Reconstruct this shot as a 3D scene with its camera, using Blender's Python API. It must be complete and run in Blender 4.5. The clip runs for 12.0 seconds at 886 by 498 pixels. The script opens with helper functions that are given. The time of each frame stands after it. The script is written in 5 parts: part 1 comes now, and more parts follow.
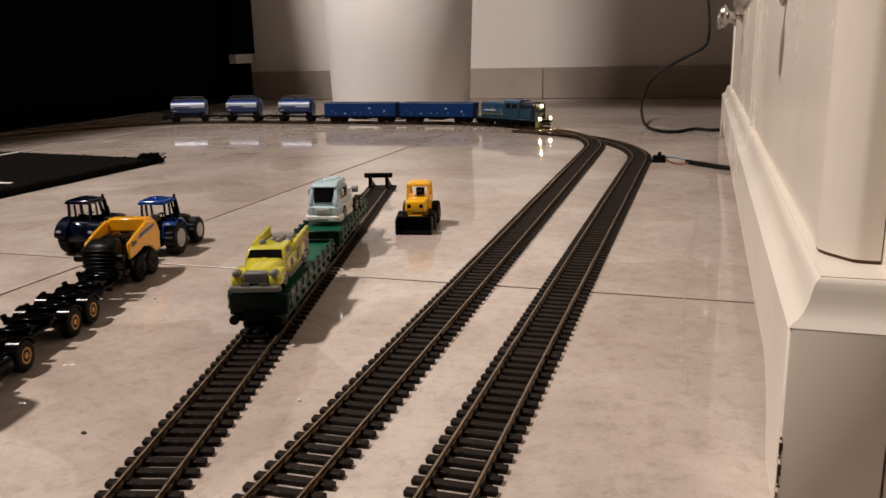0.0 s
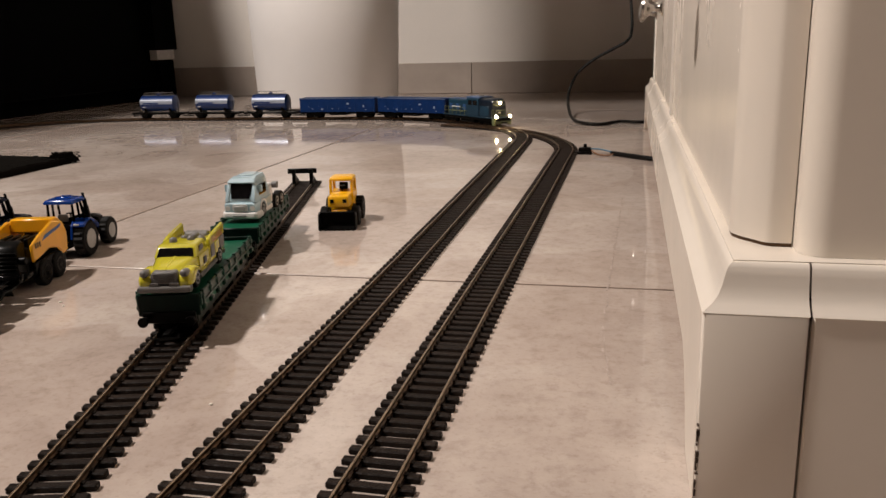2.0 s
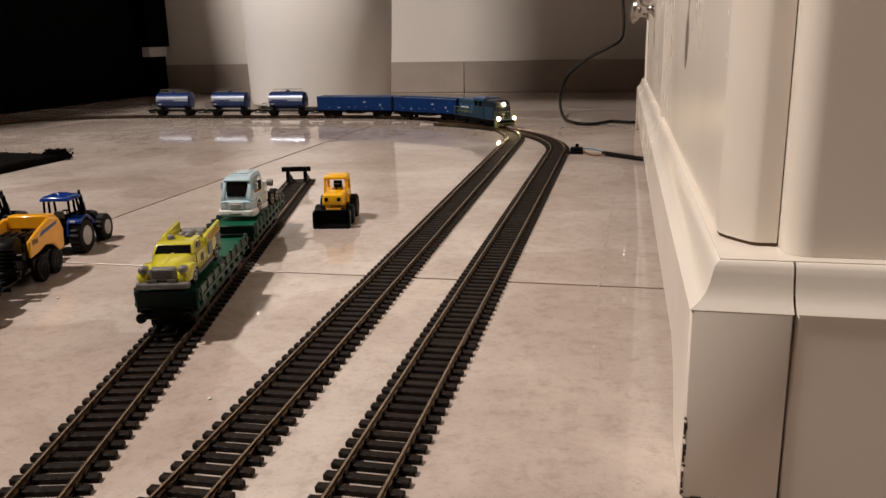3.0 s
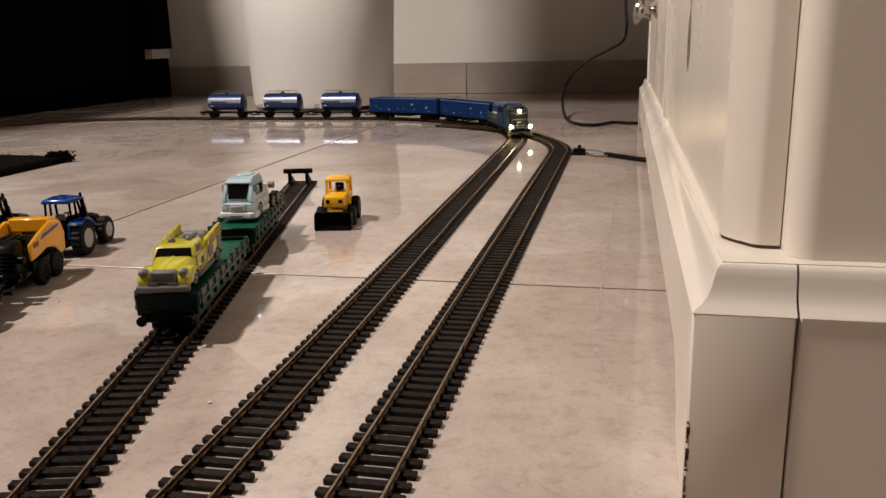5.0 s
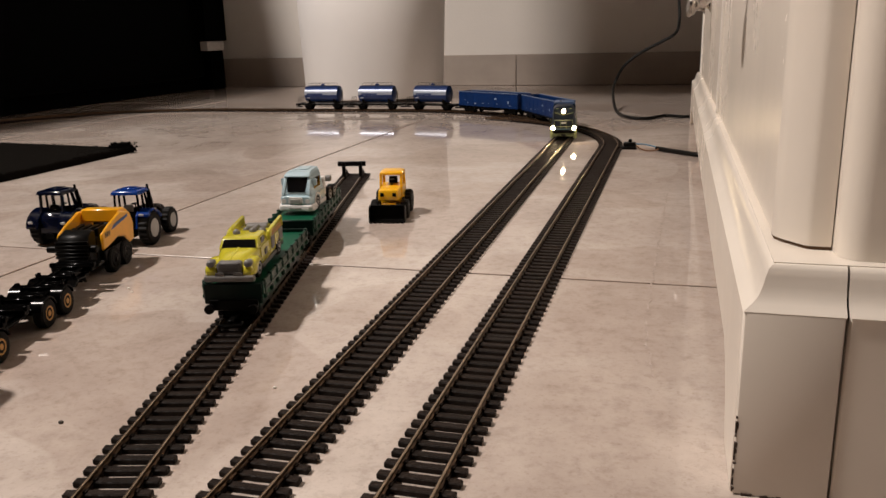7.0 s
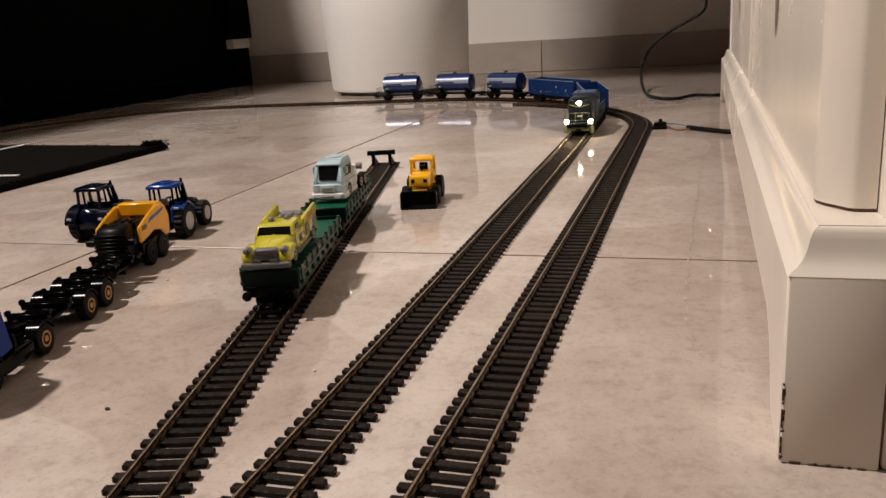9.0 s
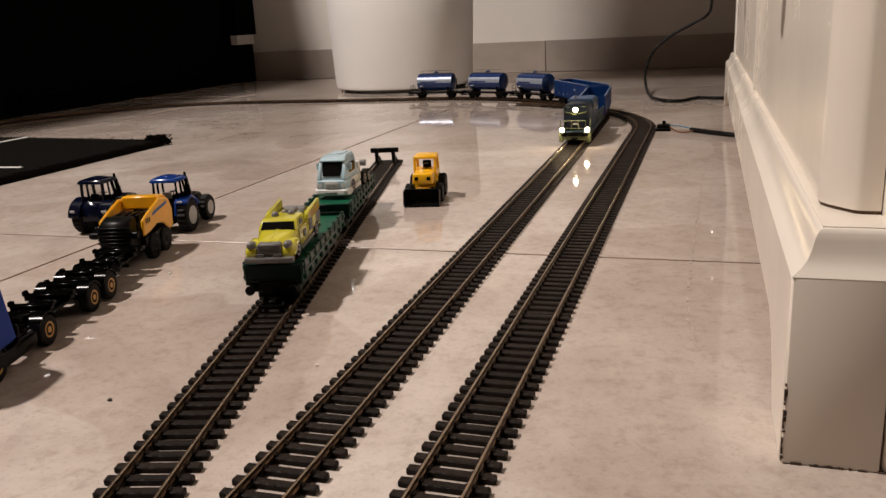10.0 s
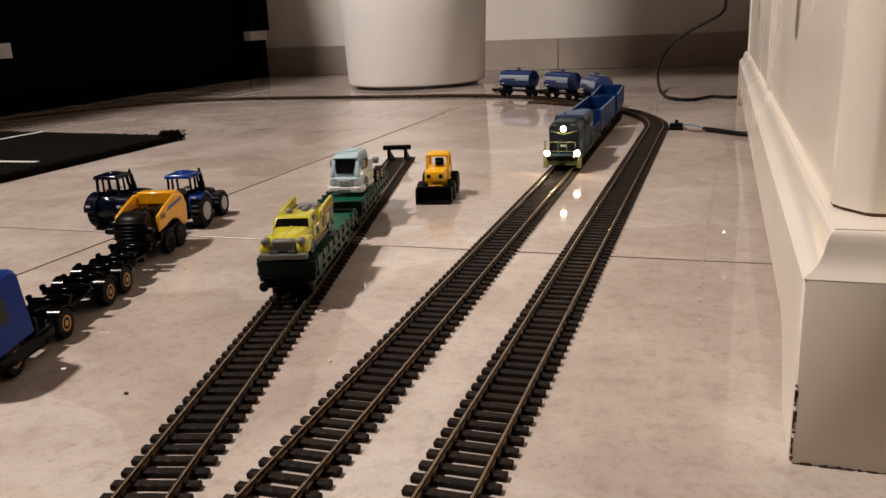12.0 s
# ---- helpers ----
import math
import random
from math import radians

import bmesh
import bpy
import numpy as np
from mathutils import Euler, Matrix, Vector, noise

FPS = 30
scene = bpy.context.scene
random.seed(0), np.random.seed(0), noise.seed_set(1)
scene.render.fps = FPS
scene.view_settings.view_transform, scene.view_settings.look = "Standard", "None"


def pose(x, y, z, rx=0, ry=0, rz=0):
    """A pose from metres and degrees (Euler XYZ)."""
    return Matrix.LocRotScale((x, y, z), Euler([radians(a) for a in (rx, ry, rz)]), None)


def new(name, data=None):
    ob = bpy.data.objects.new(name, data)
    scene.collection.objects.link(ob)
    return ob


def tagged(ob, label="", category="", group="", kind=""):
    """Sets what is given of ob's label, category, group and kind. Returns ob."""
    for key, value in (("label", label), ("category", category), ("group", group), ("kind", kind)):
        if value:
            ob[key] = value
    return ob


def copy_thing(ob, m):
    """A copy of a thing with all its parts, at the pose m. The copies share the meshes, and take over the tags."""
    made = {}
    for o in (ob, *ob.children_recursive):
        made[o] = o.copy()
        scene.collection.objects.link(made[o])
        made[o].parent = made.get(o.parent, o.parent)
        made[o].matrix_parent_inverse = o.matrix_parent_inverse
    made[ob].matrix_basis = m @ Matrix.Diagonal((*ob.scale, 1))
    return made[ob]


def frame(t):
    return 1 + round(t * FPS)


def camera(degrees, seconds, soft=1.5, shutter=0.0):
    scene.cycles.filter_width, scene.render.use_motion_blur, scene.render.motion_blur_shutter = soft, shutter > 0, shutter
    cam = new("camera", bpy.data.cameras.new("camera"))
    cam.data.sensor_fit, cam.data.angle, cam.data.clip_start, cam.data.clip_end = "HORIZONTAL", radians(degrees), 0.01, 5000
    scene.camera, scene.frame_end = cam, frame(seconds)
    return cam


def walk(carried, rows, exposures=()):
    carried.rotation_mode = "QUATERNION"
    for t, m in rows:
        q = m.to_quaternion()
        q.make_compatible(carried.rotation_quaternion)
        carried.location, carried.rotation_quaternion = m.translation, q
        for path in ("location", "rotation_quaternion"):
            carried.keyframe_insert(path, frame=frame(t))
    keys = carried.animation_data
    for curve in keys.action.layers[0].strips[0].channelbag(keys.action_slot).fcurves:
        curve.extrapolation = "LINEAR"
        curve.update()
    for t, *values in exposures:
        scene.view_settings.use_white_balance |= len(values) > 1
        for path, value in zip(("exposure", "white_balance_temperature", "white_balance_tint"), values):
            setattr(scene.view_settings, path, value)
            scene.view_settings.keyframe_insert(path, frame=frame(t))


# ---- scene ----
cam = camera(57.0, 12.0, soft=1.5, shutter=0.4)
# t, x, y, z, tilt, lean, turn
PATH = [
    (0.0, 0.0032, 0.0114, 0.1453, 75.99, 1.31, -1.62),
    (0.5, 0.0086, 0.0196, 0.1442, 75.94, 1.02, -3.17),
    (1.0, 0.0114, 0.0197, 0.1445, 75.87, 1.02, -4.56),
    (1.5, 0.0070, 0.0166, 0.1437, 75.79, 1.23, -5.27),
    (2.0, 0.0115, 0.0200, 0.1411, 75.64, 1.46, -6.33),
    (2.5, 0.0061, 0.0155, 0.1389, 75.51, 1.29, -6.86),
    (3.0, 0.0093, 0.0135, 0.1427, 75.52, 1.07, -6.86),
    (5.0, 0.0104, 0.0152, 0.1429, 75.60, 1.22, -6.68),
    (5.5, -0.0072, 0.0043, 0.1357, 75.38, 1.15, -6.46),
    (6.0, -0.0014, 0.0033, 0.1430, 75.26, 1.19, -5.24),
    (6.5, -0.0031, 0.0026, 0.1436, 75.17, 1.16, -4.01),
    (7.0, 0.0050, 0.0040, 0.1481, 75.01, 1.34, -3.39),
    (9.0, 0.0023, 0.0034, 0.1428, 74.49, 3.57, -1.84),
    (9.5, -0.0039, 0.0017, 0.1388, 74.47, 3.29, -1.70),
    (10.0, 0.0008, 0.0025, 0.1419, 74.47, 2.74, -1.57),
    (10.5, 0.0007, 0.0020, 0.1422, 74.42, 2.45, -1.39),
    (11.0, 0.0010, 0.0014, 0.1429, 74.39, 2.35, -1.22),
    (11.5, -0.0020, -0.0005, 0.1425, 74.34, 2.37, -1.02),
    (12.0, -0.0003, 0.0000, 0.1434, 74.27, 2.46, -0.74),
]
walk(cam, [(r[0], pose(*r[1:])) for r in PATH])

# ---- light ----
ROOM = 19.0  # the room's axes are turned by this, clockwise
CA, SA = math.cos(radians(ROOM)), math.sin(radians(ROOM))
RM = pose(0, 0, 0, 0, 0, -ROOM)


def room(u, v, z=0.0):
    """A place in the room's axes, in the world."""
    return Vector((u * CA + v * SA, -u * SA + v * CA, z))


world = bpy.data.worlds.new("night")
scene.world = world
world.use_nodes = True
world.node_tree.nodes["Background"].inputs[0].default_value = (1.0, 0.82, 0.66, 1)
world.node_tree.nodes["Background"].inputs[1].default_value = 0.005


def ceiling_light(place, watts, radius, colour):
    data = bpy.data.lights.new("ceiling_light", "AREA")
    data.shape, data.size, data.energy, data.color = "DISK", radius * 2, watts, colour
    lamp = new("ceiling_light", data)
    lamp.matrix_world = Matrix.Translation(place)
    return lamp


WARM = (1.0, 0.90, 0.835)
MAIN = (-1.48, 0.58, 2.42)
ceiling_light(MAIN, 101, 0.10, WARM)
scene.view_settings.exposure = 0.0


# ---- materials ----
def mat(name, colour, rough=0.5, metal=0.0, vary=0.15, scale=60.0, bump=0.0, bscale=400.0, coat=0.0, random_ob=0.0, emit=0.0, second=None, mix=(0.45, 0.6), spec=0.5):
    m = bpy.data.materials.new(name)
    m.use_nodes = True
    nt = m.node_tree
    b = nt.nodes["Principled BSDF"]
    geo = nt.nodes.new("ShaderNodeTexCoord")
    n1 = nt.nodes.new("ShaderNodeTexNoise")
    n1.inputs["Scale"].default_value, n1.inputs["Detail"].default_value, n1.inputs["Roughness"].default_value = scale, 6, 0.6
    nt.links.new(geo.outputs["Object"], n1.inputs["Vector"])
    ramp = nt.nodes.new("ShaderNodeValToRGB")
    lo = [c * (1 - vary) for c in colour]
    hi = [min(1, c * (1 + vary)) for c in colour]
    if second:
        lo, hi = second, colour
        ramp.color_ramp.elements[0].position, ramp.color_ramp.elements[1].position = mix
    else:
        ramp.color_ramp.elements[0].position, ramp.color_ramp.elements[1].position = 0.3, 0.7
    ramp.color_ramp.elements[0].color, ramp.color_ramp.elements[1].color = (*lo, 1), (*hi, 1)
    nt.links.new(n1.outputs["Fac"], ramp.inputs["Fac"])
    out = ramp.outputs["Color"]
    if random_ob:
        info = nt.nodes.new("ShaderNodeObjectInfo")
        hsv = nt.nodes.new("ShaderNodeHueSaturation")
        rng = nt.nodes.new("ShaderNodeMapRange")
        rng.inputs["To Min"].default_value, rng.inputs["To Max"].default_value = 1 - random_ob, 1 + random_ob
        nt.links.new(info.outputs["Random"], rng.inputs["Value"])
        nt.links.new(rng.outputs["Result"], hsv.inputs["Value"])
        nt.links.new(out, hsv.inputs["Color"])
        out = hsv.outputs["Color"]
    nt.links.new(out, b.inputs["Base Color"])
    b.inputs["Metallic"].default_value = metal
    b.inputs["Coat Weight"].default_value = coat
    b.inputs["Coat Roughness"].default_value = 0.08
    b.inputs["Specular IOR Level"].default_value = spec
    rr = nt.nodes.new("ShaderNodeMapRange")
    rr.inputs["To Min"].default_value, rr.inputs["To Max"].default_value = rough * 0.8, min(1, rough * 1.25)
    nt.links.new(n1.outputs["Fac"], rr.inputs["Value"])
    nt.links.new(rr.outputs["Result"], b.inputs["Roughness"])
    if bump:
        n2 = nt.nodes.new("ShaderNodeTexNoise")
        n2.inputs["Scale"].default_value, n2.inputs["Detail"].default_value = bscale, 4
        nt.links.new(geo.outputs["Object"], n2.inputs["Vector"])
        bp = nt.nodes.new("ShaderNodeBump")
        bp.inputs["Strength"].default_value, bp.inputs["Distance"].default_value = bump, 0.002
        nt.links.new(n2.outputs["Fac"], bp.inputs["Height"])
        nt.links.new(bp.outputs["Normal"], b.inputs["Normal"])
    if emit:
        b.inputs["Emission Color"].default_value = (1.0, 0.74, 0.42, 1)
        b.inputs["Emission Strength"].default_value = emit
    return m


def floor_tile_material():
    """Polished stone-look tile: soft clouds, hard-edged faint stains, fine specks, a gloss that varies."""
    m = bpy.data.materials.new("polished_tile")
    m.use_nodes = True
    nt = m.node_tree
    L = nt.links.new
    b = nt.nodes["Principled BSDF"]
    tc = nt.nodes.new("ShaderNodeTexCoord")
    info = nt.nodes.new("ShaderNodeObjectInfo")
    vec = nt.nodes.new("ShaderNodeVectorMath")
    vec.operation = "MULTIPLY_ADD"
    vec.inputs[1].default_value = (1, 1, 1)
    comb = nt.nodes.new("ShaderNodeCombineXYZ")
    mul = nt.nodes.new("ShaderNodeMath")
    mul.operation = "MULTIPLY"
    mul.inputs[1].default_value = 37.0
    L(info.outputs["Random"], mul.inputs[0])
    L(mul.outputs[0], comb.inputs[0])
    L(mul.outputs[0], comb.inputs[2])
    L(tc.outputs["Object"], vec.inputs[0])
    L(comb.outputs[0], vec.inputs[2])

    def noise_node(scale, detail, rough, distortion=0.0):
        n = nt.nodes.new("ShaderNodeTexNoise")
        n.inputs["Scale"].default_value, n.inputs["Detail"].default_value = scale, detail
        n.inputs["Roughness"].default_value, n.inputs["Distortion"].default_value = rough, distortion
        L(vec.outputs[0], n.inputs["Vector"])
        return n

    def ramp(n, stops):
        r = nt.nodes.new("ShaderNodeValToRGB")
        while len(r.color_ramp.elements) < len(stops):
            r.color_ramp.elements.new(0.5)
        for e, (p, c) in zip(r.color_ramp.elements, stops):
            e.position, e.color = p, (*c, 1)
        L(n.outputs["Fac"], r.inputs["Fac"])
        return r

    def blend(kind, fac, a, c):
        x = nt.nodes.new("ShaderNodeMix")
        x.data_type, x.blend_type = "RGBA", kind
        x.inputs[0].default_value = fac
        L(a, x.inputs[6])
        L(c, x.inputs[7])
        return x.outputs[2]

    clouds = ramp(noise_node(5.0, 7, 0.62, 0.4), [(0.32, (0.485, 0.405, 0.357)), (0.5, (0.565, 0.488, 0.432)), (0.68, (0.67, 0.595, 0.535))])
    stains = ramp(noise_node(4.2, 2, 0.45, 0.9), [(0.425, (0.89, 0.865, 0.85)), (0.436, (1, 1, 1)), (0.585, (1, 1, 1)), (0.593, (0.93, 0.91, 0.895))])
    grit = ramp(noise_node(130.0, 5, 0.75), [(0.34, (0.68, 0.64, 0.61)), (0.5, (0.97, 0.965, 0.96)), (0.66, (1, 1, 1))])
    specks = ramp(noise_node(420.0, 3, 0.7), [(0.32, (0.72, 0.68, 0.65)), (0.45, (1, 1, 1))])
    streak = ramp(noise_node(17.0, 7, 0.72, 0.15), [(0.33, (0.80, 0.77, 0.755)), (0.58, (1, 1, 1)), (0.72, (1.0, 1.0, 1.0))])
    out = blend("MULTIPLY", 1.0, clouds.outputs[0], stains.outputs[0])
    out = blend("MULTIPLY", 0.5, out, grit.outputs[0])
    out = blend("MULTIPLY", 0.7, out, streak.outputs[0])
    out = blend("MULTIPLY", 0.45, out, specks.outputs[0])
    L(out, b.inputs["Base Color"])
    rg = ramp(noise_node(9.0, 5, 0.6), [(0.3, (0.03, 0.03, 0.03)), (0.7, (0.075, 0.075, 0.075))])
    L(rg.outputs[0], b.inputs["Roughness"])
    b.inputs["Specular IOR Level"].default_value = 0.5
    bp = nt.nodes.new("ShaderNodeBump")
    bp.inputs["Strength"].default_value, bp.inputs["Distance"].default_value = 0.008, 0.001
    L(noise_node(18.0, 2, 0.5).outputs["Fac"], bp.inputs["Height"])
    L(bp.outputs["Normal"], b.inputs["Normal"])
    return m


TILE = floor_tile_material()
TILE_EDGE = mat("tile_edge_glaze", (0.36, 0.28, 0.23), 0.30, vary=0.12, scale=40, spec=0.9)
GROUT = mat("grout", (0.17, 0.115, 0.085), 0.9, vary=0.2)
WALL = mat("wall_paint", (0.74, 0.70, 0.65), 0.75, vary=0.04, scale=3, bump=0.15, bscale=180)
PLANTER = mat("planter_white", (0.78, 0.76, 0.74), 0.55, vary=0.04, scale=4, bump=0.05, bscale=120)
# Unseen ceiling and walls: dark warm colours that hold back bounced light.
CEILING = mat("dimmed_ceiling", (0.36, 0.295, 0.24), 0.85, vary=0.04, scale=3)
BOUNCEDARK = mat("bounce_cutting_wall", (0.045, 0.031, 0.022), 0.8, vary=0.05, scale=3, bump=0.15, bscale=180)
SKIRTING = mat("skirting_tile", (0.36, 0.31, 0.27), 0.4, vary=0.12, scale=9, random_ob=0.05)
CREAM = mat("cream_paint", (0.81, 0.735, 0.642), 0.26, vary=0.05, scale=7)
# Cream made lighter: the highlight on the door beads is in the colour.
BEADLIT = mat("lit_bead", (0.90, 0.87, 0.82), 0.25, vary=0.03)
CHIP = mat("chipped_edge", (0.08, 0.05, 0.035), 0.8, vary=0.4, scale=300)
GAPSHADE = mat("gap_shade", (0.10, 0.055, 0.028), 0.9)
STEEL = mat("brushed_knob", (0.42, 0.39, 0.36), 0.22, 1.0, vary=0.1, scale=90)
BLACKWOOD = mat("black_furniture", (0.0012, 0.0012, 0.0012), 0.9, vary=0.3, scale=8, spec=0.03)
LIGHTGREY = mat("light_grey_plastic", (0.5, 0.47, 0.44), 0.5)
SLEEPER = mat("sleeper_plastic", (0.0150, 0.0098, 0.0072), 0.5, spec=0.12, vary=0.3, scale=500, random_ob=0.3, bump=0.3, bscale=900)
RAIL = mat("weathered_rail", (0.16, 0.095, 0.052), 0.34, 0.7, vary=0.35, scale=260, second=(0.07, 0.040, 0.022))
RAILHEAD = mat("polished_rail_head", (0.40, 0.30, 0.21), 0.24, 0.85, vary=0.3, scale=200)
RUG = mat("black_rug", (0.0045, 0.0036, 0.0028), 0.95, vary=0.5, scale=300, bump=1.0, bscale=700, spec=0.04)
RUGWHITE = mat("white_woven_line", (0.62, 0.60, 0.57), 0.9, vary=0.2, scale=400)
BLACKPL = mat("black_plastic", (0.003, 0.0028, 0.0026), 0.34, vary=0.3, scale=120, bump=0.05, spec=0.08)
BLACKMETAL = mat("black_metal", (0.0014, 0.0013, 0.0013), 0.15, vary=0.3, scale=90, spec=0.05)
TYRE = mat("tyre_rubber", (0.0045, 0.004, 0.0035), 0.6, spec=0.15, vary=0.3, scale=300)
GOLD = mat("gold_rim", (0.55, 0.30, 0.09), 0.35, 0.6, vary=0.15, scale=200)
RIMGREY = mat("grey_rim", (0.42, 0.41, 0.395), 0.4, vary=0.1, scale=200)
GREEN = mat("green_wagon", (0.002, 0.078, 0.038), 0.4, vary=0.2, scale=90, spec=0.25)
# Sides and stakes: wagon green with the light they catch put in.
GREENMID = mat("highlit_green_wagon", (0.0012, 0.030, 0.017), 0.3, spec=0.3, vary=0.3, scale=120)
# Ends and sole bars: wagon green darkened for the shade they stand in.
GREENSHADE = mat("shaded_green_wagon", (0.0009, 0.0105, 0.007), 0.36, spec=0.14, vary=0.25, scale=90)
YELLOW = mat("lime_yellow_enamel", (0.53, 0.475, 0.028), 0.22, vary=0.08, scale=60, coat=0.6)
GREYPL = mat("grey_plastic", (0.15, 0.142, 0.135), 0.38, vary=0.15, scale=150)
ORANGE = mat("orange_enamel", (0.88, 0.41, 0.006), 0.3, vary=0.08, scale=60, coat=0.3)
DOZER = mat("construction_yellow", (0.90, 0.47, 0.006), 0.3, vary=0.07, scale=60, coat=0.3)
BABYBLUE = mat("pale_blue_enamel", (0.42, 0.56, 0.62), 0.25, vary=0.06, scale=60, coat=0.5)
WHITEPL = mat("white_plastic", (0.70, 0.69, 0.67), 0.35, vary=0.06, scale=90)
BLUE = mat("blue_enamel", (0.005, 0.034, 0.20), 0.16, vary=0.1, scale=60, spec=0.4)
NAVY = mat("navy_enamel", (0.0012, 0.003, 0.013), 0.10, vary=0.15, scale=60, spec=0.4)
CABBLUE = mat("truck_blue", (0.004, 0.034, 0.26), 0.36, vary=0.08, scale=60, spec=0.14)
WAGONBLUE = mat("wagon_blue", (0.0015, 0.022, 0.105), 0.38, vary=0.2, scale=70, spec=0.22)
WAGONIN = mat("wagon_inside_blue", (0.002, 0.020, 0.11), 0.5, vary=0.2, scale=70, spec=0.2)
RIMBLUE = mat("edge_highlight_blue", (0.10, 0.15, 0.26), 0.35, vary=0.3, scale=200)
SILVER = mat("silver_band", (0.40, 0.44, 0.52), 0.36, 0.5, vary=0.1, scale=60)
TANKBLUE = mat("tank_blue", (0.005, 0.026, 0.12), 0.28, 0.15, vary=0.15, scale=60)
LOCOBLUE = mat("loco_blue", (0.018, 0.075, 0.21), 0.35, vary=0.15, scale=80)
LOCOTEAL = mat("loco_teal", (0.006, 0.034, 0.062), 0.38, vary=0.2, scale=80)
LOCOROOF = mat("loco_roof", (0.06, 0.10, 0.19), 0.4, vary=0.2, scale=80)
LOCONIGHT = mat("loco_dark_front", (0.004, 0.009, 0.018), 0.32, vary=0.25, scale=80)
LIME = mat("lime_railing", (0.17, 0.19, 0.085), 0.4, vary=0.1)
REDPL = mat("red_paint", (0.35, 0.02, 0.02), 0.4)
WHITEINK = mat("white_ink", (0.62, 0.64, 0.66), 0.5, vary=0.1)
PALEINK = mat("pale_blue_ink", (0.26, 0.32, 0.42), 0.5, vary=0.2)
BLUEINK = mat("blue_ink", (0.03, 0.10, 0.30), 0.4)
BLACKINK = mat("black_ink", (0.02, 0.02, 0.02), 0.4)
REDINK = mat("red_ink", (0.42, 0.10, 0.02), 0.4)
GLASSDARK = mat("dark_window", (0.003, 0.003, 0.0035), 0.08, vary=0.2, spec=0.3)
LAMPGLOW = mat("lit_headlight", (1, 0.95, 0.85), 0.3, emit=130.0)
CEILGLOW = mat("lit_lamp", (1, 0.9, 0.8), 0.3, emit=12.0)
CABLE = mat("black_cable", (0.006, 0.0052, 0.0045), 0.45, vary=0.2, scale=200, spec=0.12)
WIREBLUE = mat("blue_wire", (0.09, 0.20, 0.30), 0.4)
WIREBROWN = mat("brown_wire", (0.16, 0.07, 0.03), 0.4)
VEIN = mat("tile_vein", (0.47, 0.39, 0.34), 0.12, vary=0.25, scale=160)
CRUMBGLINT = mat("crumb", (0.75, 0.70, 0.62), 0.7)
DARKCRUMB = mat("dark_crumb", (0.06, 0.05, 0.04), 0.8)


# ---- mesh tools ----
def box(bm, x0, x1, y0, y1, z0, z1, bevel=0.0, top=1.0, m=None, seg=1):
    """A box; top: the scale of its top face about the centre in x and y."""
    if not isinstance(top, tuple):
        top = (top, top)
    cx, cy = (x0 + x1) / 2, (y0 + y1) / 2
    vs = []
    for z, (kx, ky) in ((z0, (1, 1)), (z1, top)):
        for x, y in ((x0, y0), (x1, y0), (x1, y1), (x0, y1)):
            p = Vector((cx + (x - cx) * kx, cy + (y - cy) * ky, z))
            vs.append(bm.verts.new(m @ p if m else p))
    fs = [bm.faces.new([vs[i] for i in q]) for q in ((3, 2, 1, 0), (4, 5, 6, 7), (0, 1, 5, 4), (1, 2, 6, 5), (2, 3, 7, 6), (3, 0, 4, 7))]
    if bevel:
        edges = list({e for f in fs for e in f.edges})
        bmesh.ops.bevel(bm, geom=edges, offset=bevel, segments=seg, profile=0.5, affect="EDGES")
    return bm


def prism(bm, outline, axis, a, b, bevel=0.0):
    """An outline of 2D points, drawn out along an axis from a to b: x takes (y, z), y takes (x, z), z takes (x, y)."""
    def place(p, d):
        return {"x": (d, p[0], p[1]), "y": (p[0], d, p[1]), "z": (p[0], p[1], d)}[axis]
    va = [bm.verts.new(place(p, a)) for p in outline]
    vb = [bm.verts.new(place(p, b)) for p in outline]
    n = len(outline)
    fs = [bm.faces.new(va), bm.faces.new(vb[::-1])]
    for i in range(n):
        fs.append(bm.faces.new((va[(i + 1) % n], va[i], vb[i], vb[(i + 1) % n])))
    bmesh.ops.recalc_face_normals(bm, faces=fs)
    if bevel:
        edges = list({e for f in fs for e in f.edges})
        bmesh.ops.bevel(bm, geom=edges, offset=bevel, segments=1, profile=0.5, affect="EDGES")
    return bm


def rod(bm, a, b, r, n=8, r2=None):
    a, b = Vector(a), Vector(b)
    turn = (b - a).to_track_quat("Z", "Y").to_matrix().to_4x4()
    mm = Matrix.Translation((a + b) / 2) @ turn
    bmesh.ops.create_cone(bm, cap_ends=True, segments=n, radius1=r, radius2=r if r2 is None else r2, depth=(b - a).length, matrix=mm)
    return bm


def ball(bm, c, r, scale=(1, 1, 1), u=12, v=8):
    bmesh.ops.create_uvsphere(bm, u_segments=u, v_segments=v, radius=r, matrix=Matrix.Translation(c) @ Matrix.Diagonal((*scale, 1)))
    return bm


def lathe(bm, outline, axis="z", n=24, centre=(0, 0, 0)):
    """An outline of (along the axis, radius) turned round the axis, with closed ends."""
    c = Vector(centre)
    rings = []
    for d, r in outline:
        ring = []
        for i in range(n):
            a = 2 * math.pi * i / n
            p, q = r * math.cos(a), r * math.sin(a)
            ring.append(bm.verts.new(c + Vector({"x": (d, p, q), "y": (p, d, q), "z": (p, q, d)}[axis])))
        rings.append(ring)
    fs = []
    for ra, rb in zip(rings, rings[1:]):
        for i in range(n):
            fs.append(bm.faces.new((ra[i], ra[(i + 1) % n], rb[(i + 1) % n], rb[i])))
    fs += [bm.faces.new(rings[0][::-1]), bm.faces.new(rings[-1])]
    bmesh.ops.recalc_face_normals(bm, faces=fs)
    return bm


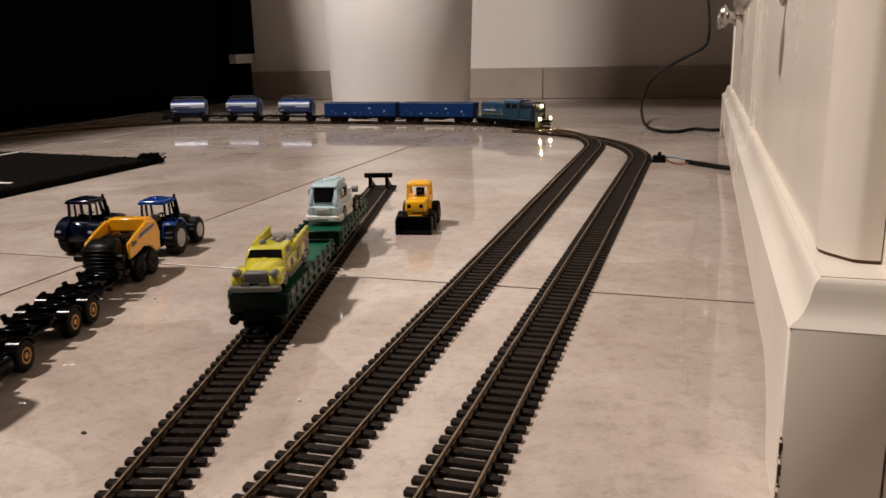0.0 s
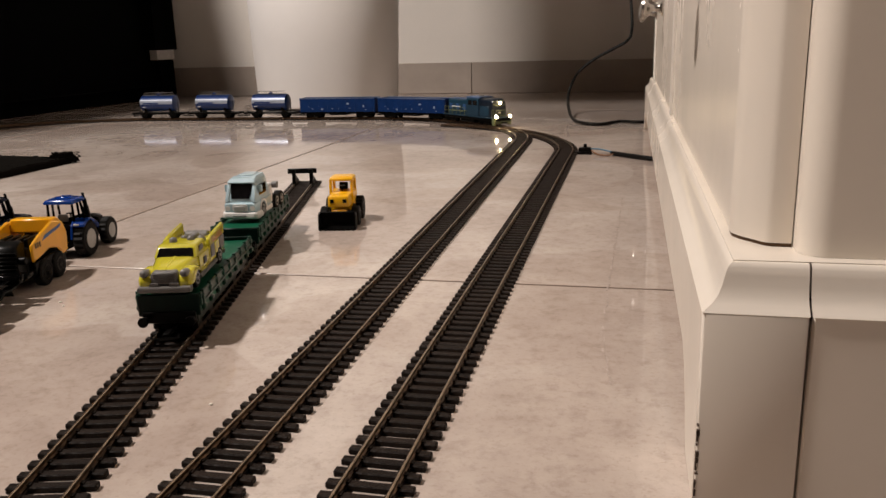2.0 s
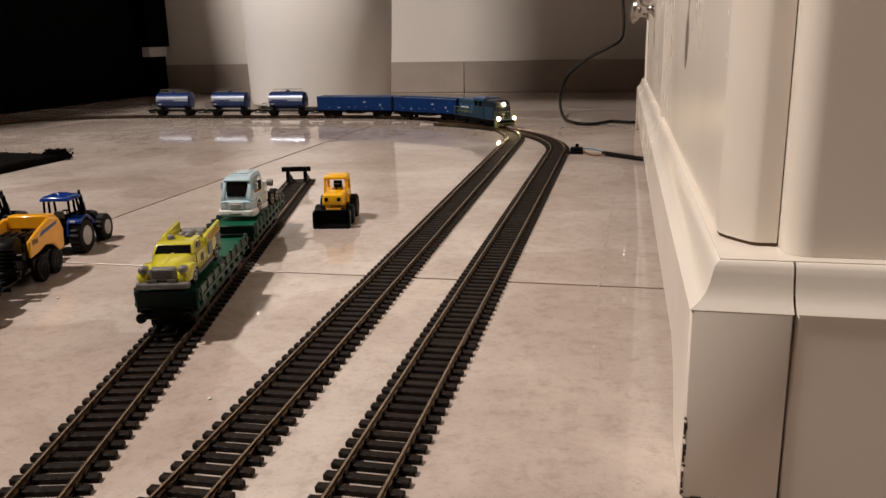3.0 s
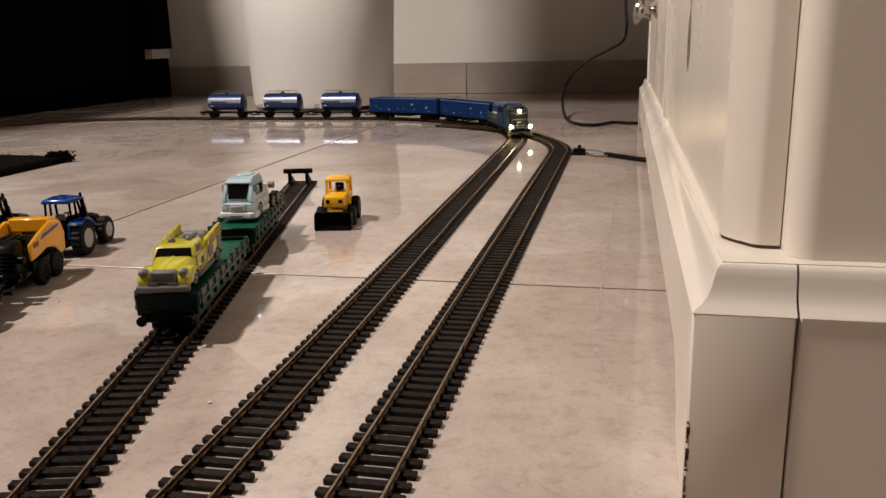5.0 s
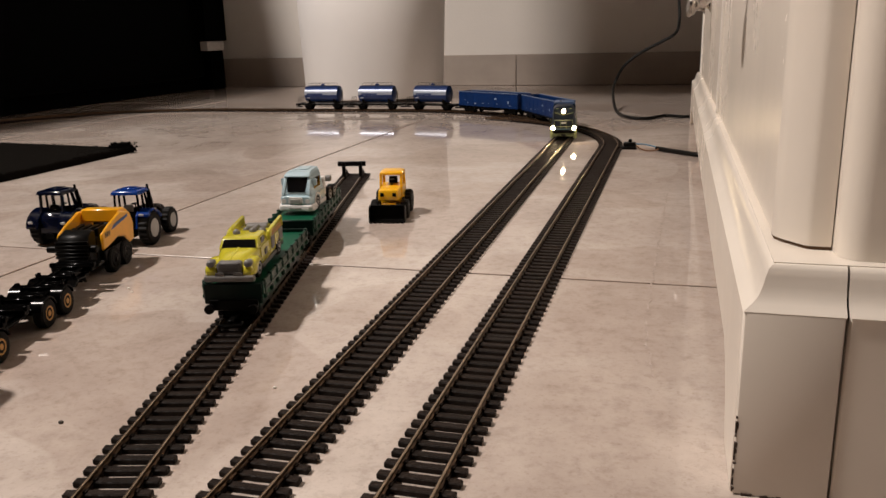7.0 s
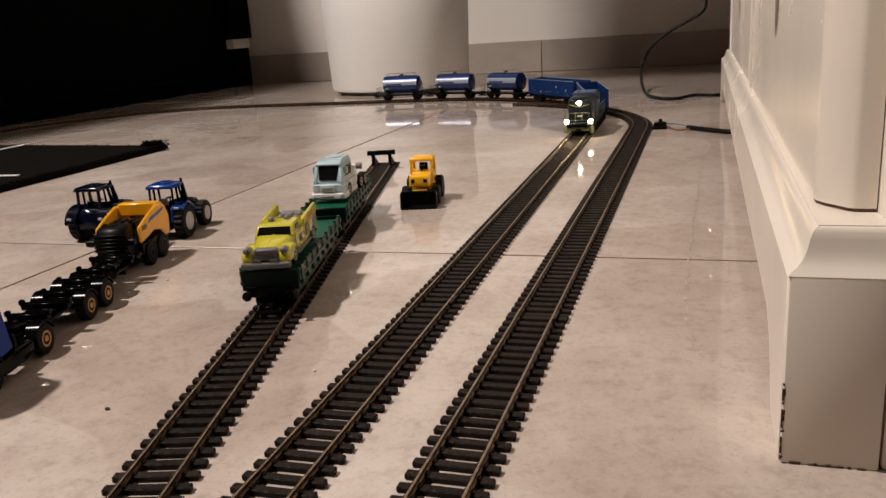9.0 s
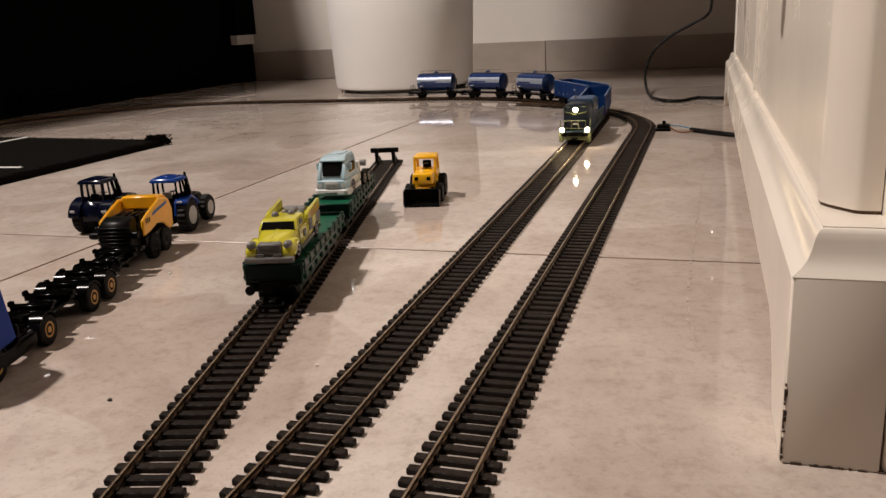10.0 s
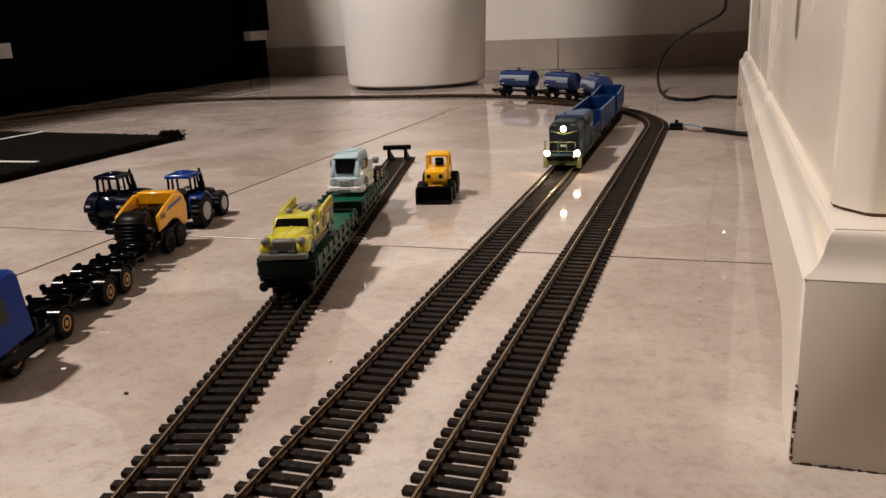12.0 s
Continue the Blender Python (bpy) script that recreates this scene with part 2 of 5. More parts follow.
def hull(bm, rows, n=5, shift=0.0):
    """A smooth body through rounded cross-sections: rows of (y, half width, bottom, top, top corner radius, bottom corner radius)."""
    rings = []
    for y, w, z0, z1, r, *rest in rows:
        rb = rest[0] if rest else 0.0003
        ring = []
        for cx, cz, rad, a0 in ((w - r, z1 - r, r, 0), (r - w, z1 - r, r, 90), (rb - w, z0 + rb, rb, 180), (w - rb, z0 + rb, rb, 270)):
            for k in range(n + 1):
                a = radians(a0 + 90 * k / n)
                ring.append(bm.verts.new((shift + cx + rad * math.cos(a), y, cz + rad * math.sin(a))))
        rings.append(ring)
    fs = [bm.faces.new(rings[0]), bm.faces.new(rings[-1][::-1])]
    k = len(rings[0])
    for ra, rb in zip(rings, rings[1:]):
        for i in range(k):
            fs.append(bm.faces.new((ra[i], ra[(i + 1) % k], rb[(i + 1) % k], rb[i])))
    bmesh.ops.recalc_face_normals(bm, faces=fs)
    return bm


def tapered(bm, z0, k):
    """Draws a body in towards its middle plane, by k for each metre above z0."""
    for v in bm.verts:
        v.co.x *= 1 - k * max(0, v.co.z - z0)
    return bm


def tube(bm, points, r, n=8):
    """A round tube along points, smoothed."""
    pts = [Vector(p) for p in points]
    fine = []
    for i in range(len(pts) - 1):
        p0, p1, p2, p3 = pts[max(i - 1, 0)], pts[i], pts[i + 1], pts[min(i + 2, len(pts) - 1)]
        for k in range(8):
            t = k / 8
            fine.append(0.5 * ((2 * p1) + (p2 - p0) * t + (2 * p0 - 5 * p1 + 4 * p2 - p3) * t * t + (3 * p1 - p0 - 3 * p2 + p3) * t ** 3))
    fine.append(pts[-1])
    rings = []
    for i, p in enumerate(fine):
        d = (fine[min(i + 1, len(fine) - 1)] - fine[max(i - 1, 0)]).normalized()
        side = d.cross(Vector((0, 0, 1)))
        side = side.normalized() if side.length > 0.05 else Vector((1, 0, 0))
        up = side.cross(d)
        rings.append([bm.verts.new(p + side * r * math.cos(2 * math.pi * k / n) + up * r * math.sin(2 * math.pi * k / n)) for k in range(n)])
    for ra, rb in zip(rings, rings[1:]):
        for k in range(n):
            bm.faces.new((ra[k], ra[(k + 1) % n], rb[(k + 1) % n], rb[k]))
    bm.faces.new(rings[0])
    bm.faces.new(rings[-1][::-1])
    bmesh.ops.recalc_face_normals(bm, faces=bm.faces[:])
    return bm


def mesh_of(name, bm, material, smooth=True):
    data = bpy.data.meshes.new(name)
    bm.normal_update()
    bm.to_mesh(data)
    bm.free()
    data.materials.append(material)
    if smooth:
        data.polygons.foreach_set("use_smooth", [True] * len(data.polygons))
        data.set_sharp_from_angle(angle=radians(38))
    return data


def part(name, bm, material, parent=None, label=""):
    ob = new(name, mesh_of(name, bm, material))
    ob.parent = parent
    return tagged(ob, label)


def thing(name, m, label, category, group=""):
    ob = new(name)
    ob.empty_display_size = 0.02
    ob.matrix_basis = m
    return tagged(ob, label, category, group)


def B():
    return bmesh.new()


def wheel(parent, x, y, r, w, rim_material, side, n=20, tyre=TYRE, tread=0, tube_r=0.62, dish=0.98):
    """A wheel on the side (+1 right, -1 left) at axle height r: tyre, rim, hub."""
    n = tread * 2 if tread else n
    bm = lathe(B(), [(-w / 2, r * 0.72), (-w / 2, r * 0.92), (-w * 0.36, r), (w * 0.36, r), (w / 2, r * 0.92), (w / 2, r * 0.72)], "x", n)
    if tread:
        for v in bm.verts:
            if math.hypot(v.co.y, v.co.z) > r * 0.96:
                k = round(math.atan2(v.co.z, v.co.y) / (2 * math.pi / n))
                v.co.y, v.co.z = (v.co.y * 1.05, v.co.z * 1.05) if k % 2 else (v.co.y * 0.97, v.co.z * 0.97)
    ob = part("wheel", bm, tyre, parent)
    ob.location = (x, y, r)
    face = side * w / 2
    bm = lathe(B(), [(face * 0.55, r * tube_r), (face * 1.04, r * tube_r), (face * 1.06, r * tube_r * 0.86), (face * dish, r * tube_r * 0.72), (face * dish * 0.98, r * 0.22), (face * 1.1, r * 0.18), (face * 1.1, r * 0.05)], "x", 14)
    part("rim", bm, rim_material, ob)
    return ob


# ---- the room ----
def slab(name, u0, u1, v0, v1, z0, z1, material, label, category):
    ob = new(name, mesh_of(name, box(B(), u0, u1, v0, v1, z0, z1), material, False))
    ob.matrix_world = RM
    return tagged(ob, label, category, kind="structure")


U0, U1, V0, V1, H = -3.2, 1.6, -2.4, 2.235, 2.45
floor = slab("floor", U0, U1, V0, V1, -0.05, -0.0012, GROUT, "beige polished stone-look tiled floor with brownish grout lines", "floor")
slab("wall_north", U0 - 0.1, U1 + 0.1, V1, V1 + 0.1, -0.05, H, WALL, "plain cream-white painted wall above a tiled skirting", "wall")
# Unseen closing walls, near-black so that little light bounces back.
slab("wall_south", U0 - 0.1, U1 + 0.1, V0 - 0.1, V0, -0.05, H, BOUNCEDARK, "unseen wall behind the camera, near-black to cut bounced light", "wall")
slab("wall_west", U0 - 0.1, U0, V0, V1, -0.05, H, BOUNCEDARK, "unseen side wall, near-black to cut bounced light", "wall")
slab("wall_east", U1, U1 + 0.1, V0, V1, -0.05, H, BOUNCEDARK, "unseen side wall, near-black to cut bounced light", "wall")
slab("ceiling", U0, U1, V0, V1, H, H + 0.1, CEILING, "unseen ceiling, darkened and warmed to control bounced light", "ceiling")

# Unseen slab, added to shade the right part of the far wall.
slab("shade_slab", -0.965, U1, 1.05, 1.13, 1.13, H, WALL, "added unseen slab that throws shade on the far wall", "wall")

# ceiling lamps
for p in (MAIN,):
    lamp = thing("ceiling_lamp", pose(p[0], p[1], 0), "round flush ceiling lamp with a warm glow", "lamp", "ceiling lamps")
    part("ring", lathe(B(), [(H - 0.001, 0.12), (2.432, 0.12), (2.432, 0.106), (H - 0.001, 0.106)], "z", 32), WHITEPL, lamp)
    part("diffuser", lathe(B(), [(2.436, 0.105), (H - 0.002, 0.105)], "z", 32), CEILGLOW, lamp)

# skirting tiles on the far wall
skirting = new("baseboard", mesh_of("baseboard", box(B(), U0, U1, V1 - 0.004, V1 - 0.0005, 0, 0.080), SKIRTING, False))
skirting.matrix_world = RM
tagged(skirting, "greige stone-look skirting tiles with narrow joints", "baseboard", kind="structure")
u = -0.414 - 0.6 * 4
while u < U1 - 0.1:
    bm = box(B(), u + 0.0008, min(u + 0.5992, U1), V1 - 0.0125, V1 - 0.004, 0.0005, 0.082, 0.001)
    part("skirting_tile", bm, SKIRTING, skirting)
    u += 0.6


# ---- planter ----
planter = thing("round_planter", pose(-0.041, 1.925, 0) @ Matrix.Scale(0.98, 4), "large white round tapered planter standing on the tiled floor", "planter")
part("body", lathe(B(), [(0.010, 0.146), (0.0075, 0.152), (0.010, 0.158), (0.018, 0.1605), (0.15, 0.166), (0.255, 0.1700), (0.259, 0.168), (0.259, 0.154), (0.215, 0.15), (0.215, 0.02)], "z", 96), PLANTER, planter)
part("foot_ring", lathe(B(), [(0.0, 0.142), (0.010, 0.146), (0.010, 0.10), (0.0, 0.10)], "z", 72), GREYPL, planter, "dark recessed foot ring")


# ---- cream cabinet ----
CF, CN, CR = 0.0265, 0.258, 1.362  # plinth front, near end, far end in the room's axes


def cabinet():
    ob = thing("sideboard", RM, "cream-painted wooden sideboard with a moulded plinth and metal knobs", "sideboard")
    back = CF + 0.42
    # plinth moulding in profile: face, ogee, ledge
    ogee = [(CF, 0.0628), (CF + 0.0010, 0.0637), (CF + 0.0028, 0.0650), (CF + 0.0044, 0.0670), (CF + 0.0056, 0.0698), (CF + 0.0063, 0.0728), (CF + 0.0070, 0.0750), (CF + 0.0080, 0.0762), (CF + 0.0092, 0.0765)]
    seam = CF + 0.0295
    # front skirt with bracket feet: an outline in (v, z)
    skirt = [(CN, 0.0), (CN + 0.034, 0.0), (CN + 0.040, 0.006), (CN + 0.046, 0.014), (CN + 0.056, 0.022), (CN + 0.072, 0.0275), (CR - 0.072, 0.0275), (CR - 0.056, 0.022), (CR - 0.046, 0.014), (CR - 0.040, 0.006), (CR - 0.034, 0.0), (CR, 0.0), (CR, 0.063), (CN, 0.063)]
    part("plinth_front", prism(B(), skirt, "x", CF, CF + 0.022, 0.0006), CREAM, ob)
    bm = prism(B(), [*ogee, (CF + 0.0105, 0.0765), (CF + 0.0105, 0.0628)], "y", CN, CR)
    for vert in bm.verts:  # mitred at the near end, so that the end's moulding meets it
        if vert.co.y < CN + 0.001:
            vert.co.y = CN - 0.0008 + 0.9 * (vert.co.x - CF)
    part("moulding", bm, CREAM, ob)
    # end of the plinth: leg block and panel with a seam between them
    part("leg_block", box(B(), CF + 0.0004, seam - 0.0004, CN - 0.0008, CN + 0.02, 0.0, 0.0632, 0.0009, seg=2), CREAM, ob, "cream leg block with chipped dark edges")
    part("end_panel", box(B(), seam + 0.0004, back, CN - 0.0002, CN + 0.02, 0.0, 0.0632, 0.0007), CREAM, ob)
    bm = B()
    for a, b in ((CF, seam - 0.0003), (seam + 0.0003, back)):
        lines = []
        for i, (p, z) in enumerate(ogee):
            d = p - CF
            v = CN - 0.0008 + d * 0.9
            left = a + (d if a == CF else 0)
            lines.append((bm.verts.new((left, v, z)), bm.verts.new((b, v, z))))
        for (p, q), (r, s) in zip(lines, lines[1:]):
            bm.faces.new((p, q, s, r))
        # closed back so the piece has depth
        p, q = lines[-1]
        r, s = lines[0]
        bk = [bm.verts.new((x, CN + 0.022, z)) for x, z in ((a + 0.0125, 0.0765), (b, 0.0765), (b, 0.0628), (a + 0.0125, 0.0628))]
        bm.faces.new((p, q, bk[1], bk[0]))
        bm.faces.new((r, s, bk[2], bk[3]))
        bm.faces.new(bk)
    bmesh.ops.recalc_face_normals(bm, faces=bm.faces[:])
    part("end_moulding", bm, CREAM, ob)
    part("top_of_plinth", box(B(), CF + 0.0086, back, CN + 0.0076, CR - 0.004, 0.066, 0.0768), CREAM, ob)
    # chipped paint along the leg's corner and foot
    rnd = random.Random(4)
    bm = B()
    for k in range(26):
        z = 0.0015 + 0.026 * rnd.random() ** 1.3
        h, d = 0.0004 + rnd.random() * 0.0016, 0.0002 + rnd.random() * 0.0008
        box(bm, CF + 0.0002, CF + 0.0003 + d, CN - 0.0011, CN - 0.0001, z - h / 2, z + h / 2, 0.0001)
    x = CF + 0.0006
    while x < CF + 0.16:
        w = 0.0006 + rnd.random() * 0.0028
        if rnd.random() < 0.8:
            box(bm, x, x + w, CN - 0.0011, CN - 0.0001, 0.0, 0.0003 + rnd.random() * 0.0007, 0.0001)
        x += w
    part("chipped_edge", bm, CHIP, ob, "bare dark wood where the paint has chipped")
    # body with a front of flush doors
    BF = CF + 0.0115
    part("body", box(B(), BF + 0.004, back, CN + 0.034, CR - 0.004, 0.0772, 0.80), CREAM, ob)
    # corner post with a chamfer; the gap's shade below is a dark solid strip
    post = [(BF - 0.0005, CN + 0.044), (BF - 0.0005, CN + 0.0375), (BF + 0.0015, CN + 0.0335), (BF + 0.0078, CN + 0.0255), (BF + 0.0100, CN + 0.0246), (BF + 0.0158, CN + 0.0244), (BF + 0.0158, CN + 0.044)]
    part("corner_post", prism(B(), post, "z", 0.0780, 0.80), CREAM, ob)
    part("post_gap_shade", prism(B(), [(a + (0.0004 if i < 4 else 0), b + (0.0003 if 0 < i < 6 else 0)) for i, (a, b) in enumerate(post)], "z", 0.0766, 0.0781), GAPSHADE, ob, "strip under the corner post, coloured dark for the gap's shade")
    bend = [(BF + 0.0162 + 0.008 * (1 - math.cos(radians(a))), CN + 0.0205 - 0.008 * math.sin(radians(a))) for a in range(0, 91, 10)]
    part("side_panel", prism(B(), [(BF + 0.0162, CN + 0.044), *bend, (back, CN + 0.0125), (back, CN + 0.044)], "z", 0.0769, 0.80), CREAM, ob)
    # doors with beads coloured lighter for the light their edges catch
    edges = [CN + 0.0445, 0.722, 1.285, CR - 0.006]
    for a, b in zip(edges, edges[1:]):
        door = part("door", box(B(), BF, BF + 0.010, a + 0.0006, b - 0.0006, 0.0770, 0.79, 0.0005), CREAM, ob)
        if b < 1.3:
            part("bead", box(B(), BF - 0.0024, BF + 0.001, b - 0.0034, b - 0.0004, 0.0770, 0.79, 0.0007, seg=2), BEADLIT, door, "door-edge bead, coloured lighter than the doors as its highlight")
    for v in (0.490, 1.010, 1.235):
        knob = part("knob", lathe(B(), [(BF - 0.001, 0.0085), (BF - 0.002, 0.009), (BF - 0.0035, 0.006), (BF - 0.006, 0.0042), (BF - 0.013, 0.0038), (BF - 0.017, 0.0062), (BF - 0.019, 0.0108), (BF - 0.0215, 0.0125), (BF - 0.0245, 0.0115), (BF - 0.0262, 0.007), (BF - 0.0266, 0.001)], "x", 28, (0, v, 0.170)), STEEL, ob, "brushed metal door knob")
    return ob


cabinet()

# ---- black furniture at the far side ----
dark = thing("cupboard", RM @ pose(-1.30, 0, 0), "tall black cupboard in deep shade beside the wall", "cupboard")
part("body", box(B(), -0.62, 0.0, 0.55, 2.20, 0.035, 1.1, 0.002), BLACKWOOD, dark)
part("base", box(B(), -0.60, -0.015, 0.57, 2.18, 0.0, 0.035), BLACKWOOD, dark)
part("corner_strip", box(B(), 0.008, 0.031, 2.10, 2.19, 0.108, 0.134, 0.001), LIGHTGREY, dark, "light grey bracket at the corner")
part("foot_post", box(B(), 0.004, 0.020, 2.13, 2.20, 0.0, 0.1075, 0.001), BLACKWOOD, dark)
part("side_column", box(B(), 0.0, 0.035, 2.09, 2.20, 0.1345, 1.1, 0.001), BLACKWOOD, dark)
part("label_plate", box(B(), 0.0, 0.003, 1.222, 1.274, 0.107, 0.135, 0.0005), LIGHTGREY, dark, "small light grey plate")

# ---- rug ----
rug = thing("rug", pose(0, 0, 0), "black woven rug with thin white lines and a frayed edge", "rug")
near, corner, far = Vector((-0.560, 0.540)), Vector((-0.352, 1.110)), Vector((-1.0, 1.42))
bm = B()
N = 40
outline = [near.lerp(corner, i / N) for i in range(N)] + [corner.lerp(far, i / N) for i in range(N + 1)]
outline.append(near + (far - corner))
prism(bm, [(p.x + 0.0015 * noise.noise((p.x * 120, p.y * 120, 0)), p.y) for p in outline], "z", 0.0, 0.0075)
part("mat", bm, RUG, rug)
side, run = (far - corner).normalized(), (corner - near).normalized()
for p, d in ((Vector((-0.5876, 1.2265)), -run), (Vector((-0.454, 0.9218)), (Vector((-0.95, 0.29))).normalized())):
    q = p + d * 0.5
    nrm = Vector((-d.y, d.x)) * 0.0032
    part("white_line", prism(B(), [tuple(p - nrm), tuple(q - nrm), tuple(q + nrm), tuple(p + nrm)], "z", 0.0072, 0.0082), RUGWHITE, rug, "thin white woven line")
rnd = random.Random(11)
for name, count, fn in (("fringe", 2600, 0), ("curled_corner", 800, 1)):
    bm = B()
    for i in range(count):
        if fn == 0:
            t = rnd.random()
            p = near.lerp(corner, t) if i % 3 else corner.lerp(far, t)
            z, r = 0.002 + rnd.random() * 0.006, 0.0007 + rnd.random() * 0.0011
            p = p + (Vector((-1, 0.3)) * 0.002 if i % 3 else Vector((0, -0.003)))
        else:
            p = corner + Vector((rnd.gauss(-0.010, 0.007), rnd.gauss(0.003, 0.004)))
            z, r = min(abs(rnd.gauss(0.004, 0.0040)) + 0.002, 0.013), 0.0007 + rnd.random() * 0.0013
        bmesh.ops.create_icosphere(bm, subdivisions=1, radius=r, matrix=pose(p.x, p.y, z, rnd.random() * 90, rnd.random() * 90, rnd.random() * 90) @ Matrix.Diagonal((1.5, 0.7, 0.8, 1)))
    tagged(part(name, bm, RUG, rug), kind="stuff")

# ---- cables ----
def cable(name, pts, r, material, label):
    ob = new(name, mesh_of(name, tube(B(), pts, r), material))
    return tagged(ob, label, "cable")


pts = [room(0.060, 1.42, 0.003), room(0.018, 1.395, 0.004), room(-0.012, 1.415, 0.0035), room(-0.040, 1.375, 0.003), room(-0.070, 1.385, 0.004), room(-0.094, 1.46, 0.006), room(-0.108, 1.56, 0.024), room(-0.108, 1.60, 0.045), room(-0.093, 1.60, 0.075), room(-0.064, 1.60, 0.099), room(-0.028, 1.60, 0.118), room(-0.003, 1.60, 0.133), room(0.003, 1.61, 0.155), room(0.0, 1.64, 0.20), room(-0.012, 1.70, 0.30), room(-0.01, 1.8, 0.45), room(0.05, 2.0, 0.6)]
cable("power_cable", pts, 0.0026, CABLE, "thin black power cable looping up from the floor")
plug = thing("rail_connector", RM @ pose(-0.0505, 1.045, 0), "small black rail connector clip beside the track", "connector")
part("base", box(B(), -0.011, 0.010, -0.006, 0.006, 0.0, 0.0035, 0.0005), BLACKPL, plug)
part("block", box(B(), -0.006, 0.009, -0.005, 0.005, 0.003, 0.0085, 0.001), BLACKPL, plug)
part("lever", box(B(), 0.000, 0.004, -0.002, 0.002, 0.008, 0.0125, 0.0006), BLACKPL, plug)
cable("blue_wire", [room(-0.042, 1.047, 0.006), room(-0.030, 1.044, 0.006), room(-0.012, 1.028, 0.004)], 0.0009, WIREBLUE, "thin blue wire from the rail connector")
cable("brown_wire", [room(-0.042, 1.044, 0.005), room(-0.032, 1.030, 0.0015), room(-0.020, 1.020, 0.002), room(-0.012, 1.026, 0.0035)], 0.0009, WIREBROWN, "thin brown wire from the rail connector")
cable("feed_cable", [room(-0.016, 1.029, 0.0035), room(0.010, 1.005, 0.003), room(0.035, 0.985, 0.003), room(0.07, 0.99, 0.003), room(0.15, 1.05, 0.003)], 0.0028, CABLE, "black sleeved feed cable running under the sideboard")


# ---- model railway track ----
def along(track, s):
    """The place and heading (degrees, clockwise from +y) at s metres along a track: start, heading, stretches of (length, radius), radius 0 straight, else to the left."""
    (x, y), h, stretches = track
    h = radians(h)
    for length, r in stretches:
        l = min(s, length)
        if r == 0:
            x, y = x + math.sin(h) * l, y + math.cos(h) * l
        else:
            d = l / r
            x, y, h = x + r * (math.cos(h - d) - math.cos(h)), y + r * (math.sin(h) - math.sin(h - d)), h - d
        s -= l
        if s <= 1e-9:
            break
    return x, y, math.degrees(h)


def begin(x, y, heading, back):
    return x - back * math.sin(radians(heading)), y - back * math.cos(radians(heading))


PITCH = 0.0077
RTOP = 0.0046
MAINLINE = (begin(-0.0578, 0.224, 18.1, 0.36), 18.1, [(1.315, 0), (radians(89.1) * 0.36, 0.36), (0.384, 0), (math.pi / 2 * 0.36, 0.36), (0.9, 0)])
LOOP = (begin(-0.0038, 0.2171, 19.1, 0.36), 19.1, [(1.195, 0), (radians(72.0) * 0.36, 0.36)])
SIDING = (begin(-0.0975, 0.2312, 5.1, 0.36), 5.1, [(1.005, 0)])


def sleeper_mesh():
    bm = box(B(), -0.015, 0.015, -0.0018, 0.0018, 0.0, 0.0023, 0.0004)
    for s in (-1, 1):
        for k in (-1, 1):
            x = s * 0.0087 + k * 0.0012
            box(bm, x - 0.0006, x + 0.0006, -0.0011, 0.0011, 0.0020, 0.0029)
    return mesh_of("sleeper", bm, SLEEPER, False)


SLEEPERS = sleeper_mesh()


def sweep(bm, track, s0, s1, off, section, step):
    n = max(2, int(math.ceil((s1 - s0) / step)) + 1)
    rings = []
    for i in range(n):
        x, y, h = along(track, s0 + (s1 - s0) * i / (n - 1))
        h = radians(h)
        rx, ry = math.cos(h), -math.sin(h)
        rings.append([bm.verts.new((x + rx * (off + a), y + ry * (off + a), z)) for a, z in section])
    k = len(section)
    for ra, rb in zip(rings, rings[1:]):
        for j in range(k):
            bm.faces.new((ra[j], ra[(j + 1) % k], rb[(j + 1) % k], rb[j]))
    bm.faces.new(rings[0])
    bm.faces.new(rings[-1][::-1])
    bmesh.ops.recalc_face_normals(bm, faces=bm.faces[:])
    return bm


RAILSEC = [(-0.0009, 0.0022), (0.0009, 0.0022), (0.0009, 0.0025), (0.0003, 0.0029), (0.0003, 0.0038), (0.0005, 0.0040), (0.0005, 0.0045), (0.0003, RTOP), (-0.0003, RTOP), (-0.0005, 0.0045), (-0.0005, 0.0040), (-0.0003, 0.0038), (-0.0003, 0.0029), (-0.0009, 0.0025)]
WEB = [(-0.0013, 0.0002), (0.0013, 0.0002), (0.0013, 0.0017), (-0.0013, 0.0017)]


